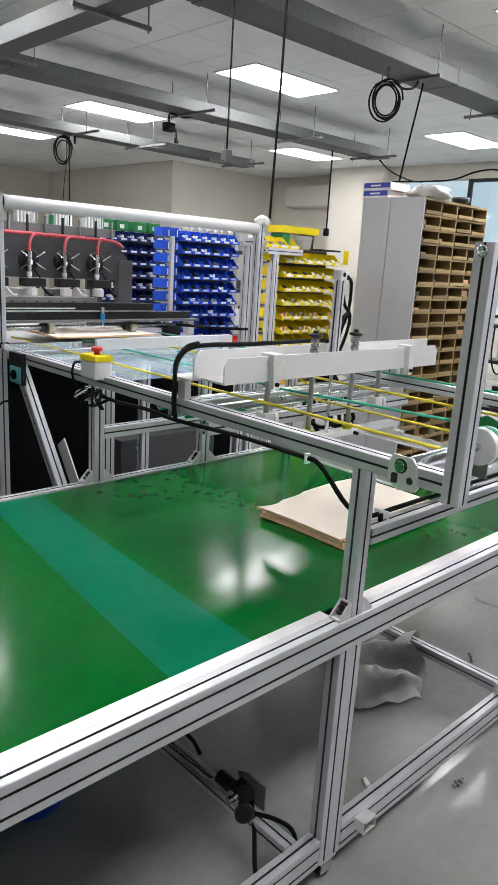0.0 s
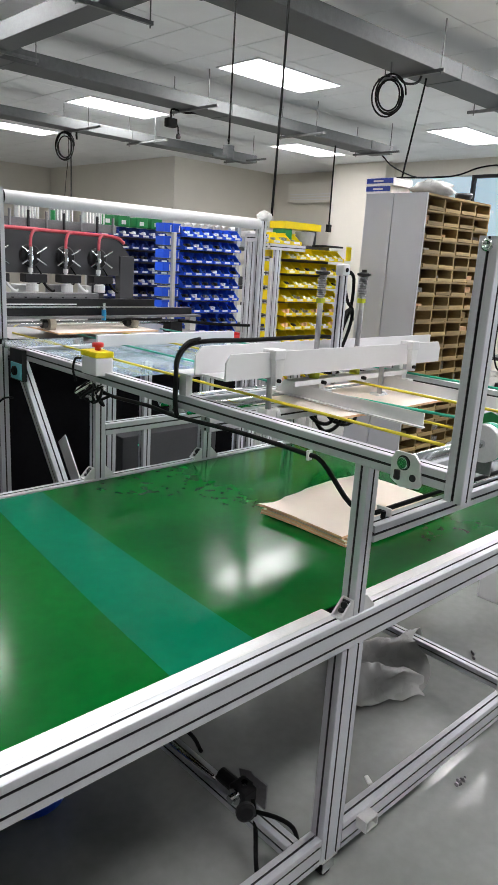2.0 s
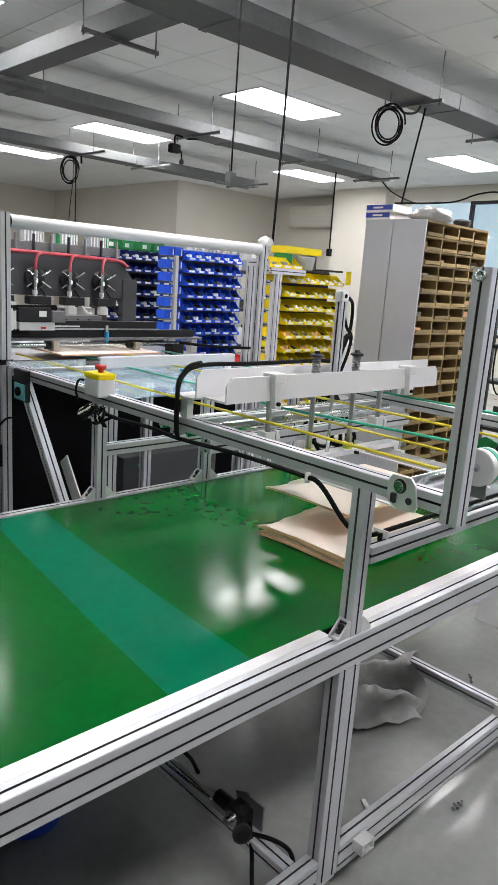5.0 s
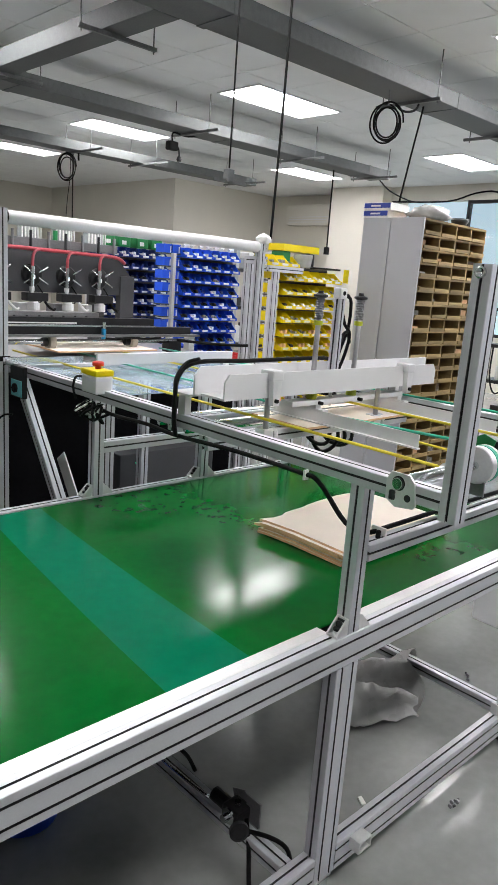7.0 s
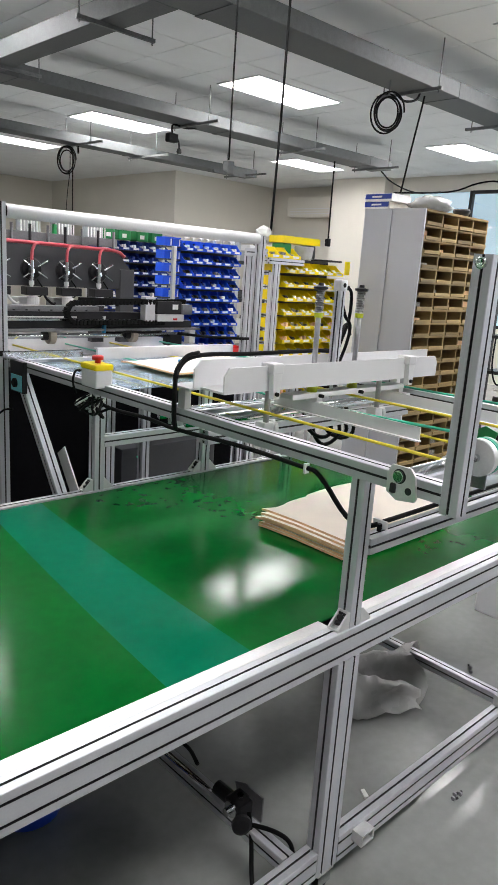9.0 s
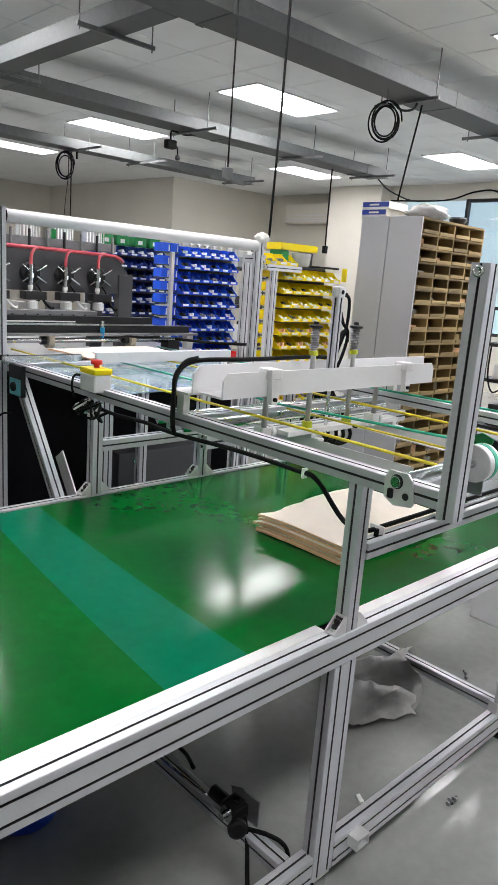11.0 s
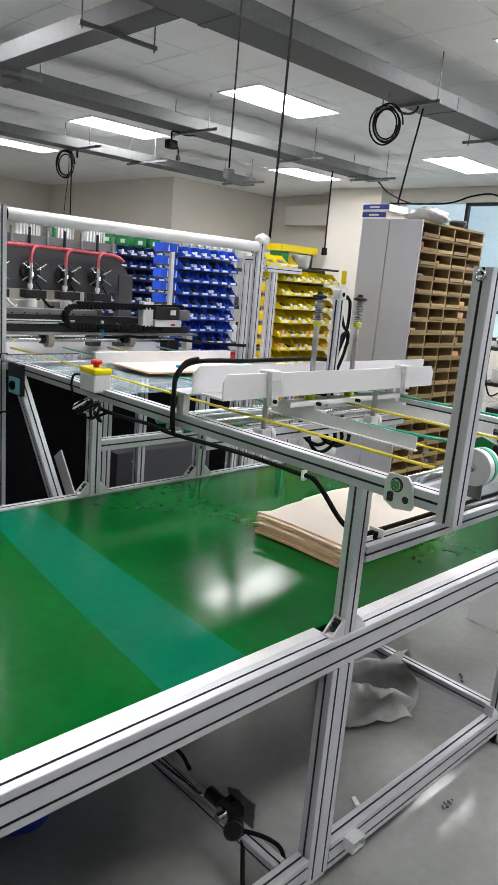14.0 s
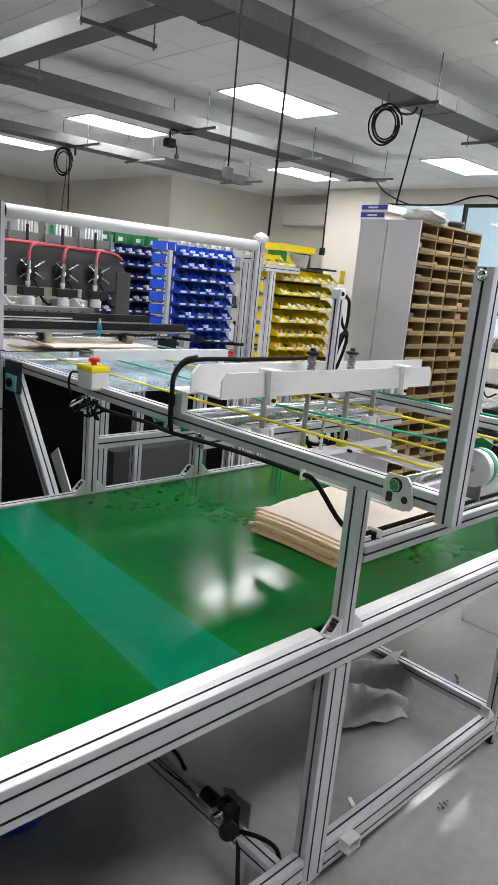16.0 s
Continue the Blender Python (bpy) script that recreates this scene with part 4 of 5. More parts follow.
    part("power_lead", tube(B(), [(2.30, 2.95, 1.20), (2.45, 2.85, 1.19), (2.62, 2.8, 1.185), (2.8, 2.82, 1.18)], 0.008), M_BLACK, t, smooth=True)
    # what shows between the legs: grey electrics box with a lit lamp
    eb = part("electrics_box", bx(B(), 1.78, 2.66, 0.30, 2.35, 2.755, 0.70, 0.005), M_DARK, t)
    part("lamp", lathe(B(), (1.87, 2.659, 0.655), (0, -1, 0), [(0, 0.006), (0.003, 0.006)], 10), M_LED, eb)
    part("lamp", lathe(B(), (1.45, 2.757, 0.80), (0, -1, 0), [(0, 0.005), (0.003, 0.005)], 10), M_LED, t)
    # black plinth added out of sight to soak up light behind the conveyor
    part("added_dark_plinth", bx(B(), -1.2, 2.20, 0.0, 2.5, 2.757, 0.06), M_BASE, t)


rear_machine()


def cable_carrier():
    """Cable chain loop and the carriage block it feeds; the whole runs along the rear beam."""
    t = thing("cable_carrier", (1.95, 2.945, 1.27), "black plastic cable chain with its carriage block", "cable carrier")
    zc, r = 1.302, 0.045
    links = []
    for k in range(30):
        links.append((1.70 + 0.0215 * k, zc + r + 0.0006 * k, 0))
    for a in range(1, 8):
        links.append((1.70 - r * math.sin(radians(a * 22.5)), zc + r * math.cos(radians(a * 22.5)), a * 22.5))
    for k in range(24):
        links.append((1.70 + 0.0215 * k, zc - r, 180))
    base = B()
    bx(base, -0.0102, -0.015, -0.010, 0.0102, 0.015, 0.010, 0.003)
    bx(base, -0.004, -0.017, -0.012, 0.004, 0.017, 0.012)
    me = bpy.data.meshes.new("chain_link")
    base.to_mesh(me), base.free()
    me.materials.append(M_BLACK)
    for x, z, a in links:
        ob = new("chain_link", me)
        ob.parent = t
        ob.location = Vector((x, 2.945, z)) - BASE[t.name]
        ob.rotation_euler = (0, radians(a), 0)
    part("chain_cover", bx(B(), 1.72, 2.93, zc + r + 0.0105, 2.33, 2.96, zc + r + 0.0135 + 0.012), M_BLACK, t)
    part("carriage_block", bx(B(), 2.08, 2.93, 1.262, 2.14, 2.975, 1.385, 0.003), M_PLATE, t)
    mo = part("servo_motor", bx(B(), 2.145, 2.92, 1.30, 2.30, 2.98, 1.365, 0.005), M_BLACKM, t, "black servo motor")
    part("motor_label", bx(B(), 2.24, 2.9185, 1.325, 2.275, 2.92, 1.35), M_CARD, mo)
    part("motor_plate", bx(B(), 2.305, 2.92, 1.30, 2.37, 2.98, 1.35, 0.003), M_MID, t)
    part("guide_block", bx(B(), 2.15, 2.925, 1.2635, 2.32, 2.975, 1.2995, 0.003), M_PLATE, t)
    part("indicator", bx(B(), 2.25, 2.9225, 1.27, 2.275, 2.925, 1.28), M_RED, t)
    return t


CARRIER = cable_carrier()


# ---- small-parts bins on their racks ----
def bin_mesh(bm, w, d, h):
    """Open-fronted stacking bin, front towards -y, with wall thickness."""
    k = 0.0028
    side = [(0, 0), (0, h * 0.30), (d * 0.12, h * 0.36), (d * 0.52, h), (d, h), (d, 0)]
    for x in (0, w - k):
        prism(bm, side, "x", x, x + k)
    bx(bm, k, 0, 0, w - k, d, k)
    bx(bm, k, d - k, k, w - k, d, h)
    bx(bm, k, 0, k, w - k, k, h * 0.30)
    bx(bm, -0.002, d * 0.42, h - 0.004, 0, d, h)
    bx(bm, w, d * 0.42, h - 0.004, w + 0.002, d, h)


def make_bin(colour, name, label, w, d, h, fill=None):
    t = thing("storage_bin", (0, 0, 0), label, "storage bin", name)
    bm = B()
    bin_mesh(bm, w, d, h)
    part("body", bm, colour, t)
    part("label_card", bx(B(), w * 0.2, -0.0016, h * 0.08, w * 0.8, -0.0004, h * 0.27), M_CARD, t)
    c = B()
    bx(c, 0.004, 0.008, 0.0035, w - 0.004, d - 0.01, h * 0.22)
    heap = random.Random(int(w * 9000) + len(bpy.data.objects))
    for k in range(6):
        px, py = heap.uniform(0.008, w - 0.034), heap.uniform(0.012, d * 0.5)
        bx(c, px, py, h * 0.18, px + heap.uniform(0.014, 0.026), py + heap.uniform(0.02, 0.04), h * heap.uniform(0.34, 0.62), 0.003)
    part("filling", c, fill or M_PARTS, t, "assorted small parts")
    return t


def rack(name, label, x0, x1, y, z0, z1, posts):
    t = thing(name, ((x0 + x1) / 2, y, 0), label, "bin rack")
    part("back_panel", bx(B(), x0, y + 0.0005, z0 - 0.03, x1, y + 0.0035, z1 + 0.03), M_DARK, t)
    n = 9
    for k in range(n):
        z = z0 + (z1 - z0) * k / (n - 1)
        part("louvre_strip", bx(B(), x0, y - 0.006, z - 0.004, x1, y, z + 0.012), M_BLACKM, t)
    for px in posts:
        part("post", bx(B(), px - 0.02, y + 0.0045, 0.03, px + 0.02, y + 0.045, z1 + 0.02, 0.003), M_PLATE, t)
        part("foot", bx(B(), px - 0.02, y - 0.25, 0, px + 0.02, y + 0.3, 0.029, 0.004), M_PLATE, t)
    return t


def fill_rack(colour, group, label, x0, y, z_top, rows, cols, pw, pz, d, skip=()):
    # the darkest fillings carry the shade inside the bins in their colour
    kinds = [make_bin(colour, group, label, pw - 0.005, d, pz * 0.80, f) for f in ((M_PARTS, M_CARD, M_BLACKM, M_KRAFT) if colour is M_YEL else (M_BLUE_SHADE, M_CARD, M_BLACKM, M_PARTS))]
    fresh = [True] * len(kinds)
    pick = random.Random(rows * 7 + cols)
    for r in range(rows):
        for c in range(cols):
            if (r, c) in skip:
                continue
            m = pose(x0 + c * pw, y, z_top - (r + 1) * pz, 0, 0, 0)
            n = pick.choice((0, 1, 1, 2, 3, 3) if colour is M_YEL else (0, 0, 2, 2, 2, 3, 1)) if r > 0 else 1
            if fresh[n]:
                kinds[n].matrix_basis = m
                fresh[n] = False
            else:
                copy_thing(kinds[n], m)


rack("yellow_bin_rack", "grey louvred rack full of yellow bins", 3.66, 4.30, 3.67, 0.55, 1.62, (3.70, 4.26))
fill_rack(M_YEL, "yellow bins on the rack", "yellow plastic stacking bin with a white card", 3.675, 3.50, 1.645, 10, 6, 0.103, 0.0985, 0.165)
rack("blue_bin_rack", "grey louvred rack full of blue bins", 3.31, 3.90, 4.332, 0.6, 1.70, (3.34, 3.86))
fill_rack(M_BLUE, "blue bins on the rack", "blue plastic stacking bin with a white card", 3.315, 4.205, 1.75, 11, 6, 0.094, 0.0915, 0.125)
# rear rack stands in shade, so its bins take the darkened blue
rack("blue_bin_rack", "grey louvred rack of blue bins with their shade put into the colour", 2.95, 3.62, 4.96, 0.6, 1.66, (2.98, 3.59))
fill_rack(M_BLUE_SHADE, "dark blue bins on the rear rack", "blue plastic stacking bin coloured dark for shade, with a white card", 2.96, 4.795, 1.73, 10, 7, 0.094, 0.0915, 0.16)


def side_crates(colour, group, label, x0, cols, y, z_top, rows, pz, w):
    """Bins of the neighbouring rack face, seen from their closed long sides: straight walls under a rolled rim."""
    h, d = pz * 0.66, 0.10
    t = thing("storage_bin", (0, 0, 0), label, "storage bin", group)
    bm = B()
    for q in ((0, 0, w, 0.003), (0, d - 0.003, w, d), (0, 0.003, 0.003, d - 0.003), (w - 0.003, 0.003, w, d - 0.003)):
        bx(bm, q[0], q[1], 0, q[2], q[3], h)
    bx(bm, 0.003, 0.003, 0, w - 0.003, d - 0.003, 0.003)
    part("body", bm, colour, t)
    rim = B()
    bx(rim, -0.003, -0.004, h - 0.008, w + 0.003, 0, h + 0.001)
    bx(rim, -0.003, -0.003, 0, 0.006, -0.0005, h - 0.009)
    part("rim", rim, colour, t)
    part("label_card", bx(B(), w - 0.012, -0.0016, 0.002, w - 0.003, -0.0004, h - 0.012), M_CARD, t)
    fresh = True
    for r in range(rows):
        for c in range(cols):
            m = pose(x0 + c * (w + 0.012), y, z_top - (r + 1) * pz)
            if fresh:
                t.matrix_basis = m
                fresh = False
            else:
                copy_thing(t, m)


def crate_rack(name, label, x0, x1, px, y, z_top, rows, pz):
    """Narrow post rack with one support strip under each row of bins."""
    t = thing(name, (px, y, 0), label, "bin rack")
    part("post", bx(B(), px - 0.014, y - 0.036, 0.03, px + 0.014, y - 0.008, z_top - pz, 0.003), M_PLATE, t)
    part("foot", bx(B(), px - 0.03, y - 0.15, 0, px + 0.03, y + 0.15, 0.029, 0.004), M_PLATE, t)
    for r in range(rows):
        z = z_top - (r + 1) * pz
        part("support_strip", bx(B(), x0, y - 0.0065, z - 0.009, x1, y + 0.10, z - 0.001), M_DARK, t)


crate_rack("blue_bin_rack", "narrow grey post rack of bright blue bins", 3.16, 3.312, 3.237, 4.26, 1.775, 7, 0.0915)
side_crates(M_BLUE, "blue bins on the narrow rack", "bright blue plastic bin seen from its closed side", 3.163, 2, 4.26, 1.775, 7, 0.0915, 0.066)
crate_rack("yellow_bin_rack", "narrow grey post rack of yellow bins", 3.565, 3.672, 3.555, 3.56, 1.645, 7, 0.0985)
side_crates(M_YEL, "yellow bins on the narrow rack", "yellow plastic bin seen from its closed side", 3.572, 1, 3.56, 1.655, 7, 0.0985, 0.095)


def yellow_tops():
    s = thing("shelf_frame", (3.6, 3.55, 0), "slotted aluminium shelf frame beside the yellow bins", "shelf")
    alu("post", s, "z", 3.54, 3.48, 0.0, 1.60)
    alu("top_rail", s, "x", 3.48, 1.62, 3.46, 3.80)
    alu("top_rail", s, "x", 3.62, 1.62, 3.46, 3.80)
    for k in range(3):
        b = make_bin(M_YEL, "yellow bins on the shelf frame", "yellow plastic bin lying on the shelf frame", 0.098, 0.16, 0.075)
        b.matrix_basis = pose(3.47 + k * 0.10, 3.47, 1.642)
    tr = thing("tray", (3.86, 3.63, 1.66), "yellow plastic tray on top of the bins", "tray")
    bm = B()
    bx(bm, 3.67, 3.55, 1.752, 4.05, 3.70, 1.756)
    for q in ((3.67, 3.55, 4.05, 3.553), (3.67, 3.697, 4.05, 3.70), (3.67, 3.553, 3.673, 3.697), (4.047, 3.553, 4.05, 3.697), (3.80, 3.553, 3.803, 3.697), (3.92, 3.553, 3.923, 3.697)):
        bx(bm, q[0], q[1], 1.756, q[2], q[3], 1.80)
    part("body", bm, M_YEL, tr)
    part("stand", bx(B(), 3.68, 3.56, 1.655, 3.76, 3.68, 1.751, 0.01), M_GREENP, tr, "green box under the tray")
    part("stand", bx(B(), 3.97, 3.57, 1.655, 4.03, 3.68, 1.751, 0.01), M_BLACKM, tr)
    ct = thing("clear_container", (3.86, 3.52, 1.65), "cloudy clear plastic container", "container")
    part("body", lathe(B(), (3.86, 3.53, 1.648), (0, 0, 1), [(0, 0.055), (0.004, 0.06), (0.085, 0.072), (0.09, 0.066)], 14), M_BAG, ct, smooth=True)
    fl = thing("flat_tray", (4.15, 3.56, 1.65), "flat black tray on the top bins", "tray")
    part("body", bx(B(), 4.04, 3.50, 1.646, 4.26, 3.62, 1.66, 0.004), M_BLACKM, fl)
    sgn = solid("hanging_tag", bx(B(), 4.30, 3.50, 1.56, 4.36, 3.503, 1.66), M_YEL, "yellow card tag hanging at the rack end", "tag")


yellow_tops()


def crumple(name, c, size, seed, material, label, category, detail=3):
    bm = B()
    bmesh.ops.create_icosphere(bm, subdivisions=detail, radius=1)
    r = random.Random(seed)
    off = Vector((r.uniform(0, 9), r.uniform(0, 9), r.uniform(0, 9)))
    for v in bm.verts:
        d = v.co.normalized()
        n = noise.noise(d * 1.7 + off) * 0.45 + abs(noise.noise(d * 4.1 + off)) * 0.5 + noise.noise(d * 9 + off) * 0.1
        p = d * (0.75 + n * 0.6)
        z = max(p.z, -0.55)
        v.co = Vector((c[0] + p.x * size[0], c[1] + p.y * size[1], c[2] + (z + 0.55) * size[2]))
    return solid(name, bm, material, label, category, smooth=True)



def floor_bag():
    """Slack open bag on its side: a creased tube that gapes at one end, and a crumpled flap in front of its mouth."""
    t = thing("plastic_bag", (2.08, 1.33, 0), "crumpled milky plastic bag gaping on the grey floor", "plastic bag")
    rnd = random.Random(21)

    def sheet(rows, material, name):
        bm = B()
        top = [[bm.verts.new(p) for p in row] for row in rows]
        low = [[bm.verts.new(Vector(p) - Vector((0.002, 0.001, 0.003))) for p in row] for row in rows]
        n, m = len(rows), len(rows[0])
        for i in range(n - 1):
            for j in range(m - 1):
                bm.faces.new((top[i][j], top[i][j + 1], top[i + 1][j + 1], top[i + 1][j]))
                bm.faces.new((low[i][j], low[i + 1][j], low[i + 1][j + 1], low[i][j + 1]))
        edge = [(0, j) for j in range(m)] + [(i, m - 1) for i in range(1, n)] + [(n - 1, j) for j in range(m - 2, -1, -1)] + [(i, 0) for i in range(n - 2, 0, -1)]
        for (a, b), (c, d) in zip(edge, edge[1:] + edge[:1]):
            bm.faces.new((top[a][b], top[c][d], low[c][d], low[a][b]))
        bmesh.ops.triangulate(bm, faces=bm.faces)
        part(name, bm, material, t, smooth=True).data.set_sharp_from_angle(angle=1.0)

    # back tube: an arch that rises towards its open mouth
    a, b = Vector((2.01, 1.52, 0)), Vector((2.23, 1.27, 0))
    axis = (b - a).normalized()
    side = Vector((-axis.y, axis.x, 0))
    rows = []
    for i in range(10):
        f = i / 9
        c = a.lerp(b, f)
        h, w = 0.05 + 0.115 * f, 0.10 + 0.04 * f
        row = []
        for j in range(15):
            ang = math.pi * j / 14
            k = 1 + 0.28 * noise.noise(Vector((f * 2.2, ang * 1.3, 4.2))) + 0.12 * noise.noise(Vector((f * 6, ang * 4, 1.1)))
            row.append(c - side * math.cos(ang) * w * k + Vector((0, 0, 0.005 + math.sin(ang) ** 0.8 * h * k)) + axis * (0.03 * math.sin(ang * 3) * f))
        rows.append(row)
    sheet(rows, M_SACK, "bag_tube")
    # front flap: a creased heap that slopes to the floor
    rows = []
    for i in range(12):
        f = i / 11
        row = []
        for j in range(11):
            g = j / 10
            p = Vector((1.86, 1.36, 0)).lerp(Vector((2.13, 1.19, 0)), f) + Vector((0.10, 0.17, 0)) * (g - 0.35) * (1 - 0.35 * f)
            ridge = max(0.0, 1 - abs(g - 0.55 - 0.12 * math.sin(f * 5)) * 1.9)
            z = 0.006 + (0.135 - 0.075 * f) * ridge ** 0.8 + 0.045 * abs(noise.noise(Vector((f * 3.3, g * 3.1, 7.7)))) + rnd.uniform(0, 0.006)
            row.append(p + Vector((0.03 * noise.noise(Vector((f * 4, g * 4, 0))), 0.03 * noise.noise(Vector((g * 4, f * 4, 5))), z)))
        rows.append(row)
    sheet(rows, M_SACK, "bag_flap")


floor_bag()
crumple("plastic_bag", (2.62, 2.68, 1.721), (0.05, 0.04, 0.035), 7, M_CARD, "crumpled white plastic bag on the guard post", "plastic bag")
crumple("plastic_bag", (4.70, 3.07, 2.062), (0.17, 0.20, 0.075), 9, M_SACK, "crumpled grey plastic bag on the shelf top", "plastic bag")
crumple("plastic_bag", (3.60, 3.72, 1.72), (0.07, 0.05, 0.04), 12, M_BAG, "small clear plastic bag over yellow bins", "plastic bag")
for k, (x, y) in enumerate(((3.05, 4.86), (3.2, 4.87), (3.36, 4.86), (3.5, 4.86))):
    g = thing("green_box", (x, y, 1.71), "green plastic box on top of the blue rack", "box", "green boxes")
    part("body", bx(B(), x - 0.06, y - 0.05, 1.7125, x + 0.05, y + 0.07, 1.79 + 0.01 * (k % 2), 0.01), M_GREENP, g)
    part("card", bx(B(), x - 0.03, y - 0.0512, 1.73, x + 0.01, y - 0.0502, 1.76), M_CARD, g)
for k in range(7):
    x = 3.36 + 0.075 * k
    p_ = thing("spare_part", (x, 4.26, 1.735), "pale machined spare part lying on the top bins", "spare part", "spare parts")
    part("body", cyl(B(), (x - 0.03, 4.25, 1.742), (x + 0.04, 4.28 + 0.01 * (k % 3), 1.755 + 0.012 * (k % 2)), 0.011, 10), M_CARD if k % 2 else M_PLATE, p_)


# ---- pigeonhole shelves ----
def pigeonholes(y, cols, label, depth=0.285, stuffed=True):
    x0, x1, zt, z0 = 4.50, 5.39, 2.055, 0.04
    t = thing("pigeonhole_shelf", ((x0 + x1) / 2, y + depth / 2, 0), label, "pigeonhole shelf", "pigeonhole shelves")
    part("grey_side", bx(B(), x0 - 0.008, y, 0.0, x0 + 0.008, y + depth, zt + 0.006, 0.002), M_GREYP, t, "light grey end panel")
    part("far_side", bx(B(), x1 - 0.012, y, 0.0, x1, y + depth, zt), M_WOOD, t)
    # back board coloured dark for the shade in the holes
    part("back", bx(B(), x0 + 0.009, y + depth - 0.008, 0.0, x1 - 0.013, y + depth - 0.001, zt), M_WOOD_SHADE, t)
    part("top_board", bx(B(), x0 + 0.009, y, zt - 0.012, x1 - 0.0125, y + depth - 0.0085, zt + 0.004), M_WOOD, t)
    rows = 20
    pz = (zt - 0.02 - z0) / rows
    w = (x1 - x0 - 0.02) / cols
    board = B()
    bx(board, 0, 0, 0, x1 - x0 - 0.024, depth - 0.02, 0.012)
    lip = B()
    bx(lip, 0, -0.006, 0, w - 0.014, 0.004, 0.024)
    div = B()
    bx(div, 0, 0, 0, 0.014, depth - 0.02, pz - 0.0125)
    meshes = {}
    for nm, b in (("shelf_board", board), ("lip", lip), ("divider", div)):
        me = bpy.data.meshes.new(nm)
        bmesh.ops.recalc_face_normals(b, faces=b.faces)
        b.to_mesh(me), b.free()
        me.materials.append(M_WOOD)
        meshes[nm] = me
    r = random.Random(11)
    o = BASE[t.name]

    def put(nm, x, yy, z):
        ob = new(nm, meshes[nm])
        ob.parent = t
        ob.location = Vector((x, yy, z)) - o
        return ob
    for i in range(rows):
        z = z0 + i * pz
        put("shelf_board", x0 + 0.0095, y, z)
        if not stuffed:
            continue
        for c in range(cols):
            lp = put("lip", x0 + 0.014 + c * w, y - 0.0045 - r.uniform(0, 0.006), z + 0.0125 + r.uniform(-.002, .004))
            lp.rotation_euler = (r.uniform(-.15, .05), r.uniform(-.02, .02), 0)
            if c:
                put("divider", x0 + 0.009 + c * w - 0.0055, y, z + 0.0122)
            if r.random() < 0.62:
                cx = x0 + 0.03 + c * w + r.uniform(0, 0.03)
                hh = r.uniform(0.03, pz * 0.72)
                part("stored_part", bx(B(), cx, y + 0.03 + r.uniform(0, 0.06), z + 0.0125, cx + r.uniform(0.06, 0.13), y + depth - 0.05, z + 0.0125 + hh, 0.003), (M_KRAFT, M_WOOD, M_PARTS, M_WOOD_SHADE)[r.randrange(4)], t)


pigeonholes(2.97, 4, "wooden pigeonhole shelf with a light grey end panel")
pigeonholes(3.262, 4, "second pigeonhole shelf standing back to back", 0.25, False)
for k in range(2):
    c_ = thing("carton", (4.62, 3.41, 2.062 + 0.058 * k), "white carton with a printed blue side", "carton", "cartons on the shelf")
    z = 2.062 + 0.056 * k
    part("body", bx(B(), 4.50, 3.30 - 0.02 * k, z, 4.74, 3.53, z + 0.054, 0.002), M_CARD, c_)
    part("print", bx(B(), 4.4975, 3.305 - 0.02 * k, z + 0.014, 4.4995, 3.525, z + 0.050), M_BLUEBOX, c_, "blue printed band")
    part("print_bar", bx(B(), 4.4962, 3.37, z + 0.024, 4.4972, 3.46, z + 0.036), M_CARD, c_)
dd = thing("dish", (5.15, 3.06, 2.062), "small dark plastic dish on the shelf top", "dish")
part("body", lathe(B(), (5.15, 3.08, 2.0615), (0, 0, 1), [(0, 0.05), (0.02, 0.06), (0.045, 0.07), (0.05, 0.065)], 18), M_BLACKM, dd, smooth=True)
part("lid", lathe(B(), (5.15, 3.08, 2.1125), (0, 0, 1), [(0, 0.066), (0.008, 0.064)], 18), M_MID, dd)

# ---- shelf, bench and trays far behind ----
def metal_shelf(x0, y0):
    t = thing("metal_shelf", (x0 + 0.4, y0 + 0.2, 0), "light grey metal shelf with small machine parts", "shelf")
    for x in (x0, x0 + 0.8):
        for y in (y0, y0 + 0.4):
            part("upright", bx(B(), x - 0.02, y - 0.02, 0, x + 0.02, y + 0.02, 1.8), M_GREYP, t)
    r = random.Random(2)
    for z in (0.5, 0.9, 1.25, 1.6):
        part("shelf_board", bx(B(), x0 - 0.02, y0 - 0.022, z, x0 + 0.82, y0 + 0.42, z + 0.03), M_BLACKM, t)
        for k in range(5):
            x = x0 + 0.05 + 0.15 * k
            part("stored_part", bx(B(), x, y0 + 0.05, z + 0.031, x + r.uniform(.06, .12), y0 + 0.3, z + r.uniform(.08, .22), 0.01), (M_BLACKM, M_MID, M_PLATE)[r.randrange(3)], t)


metal_shelf(4.55, 5.0)


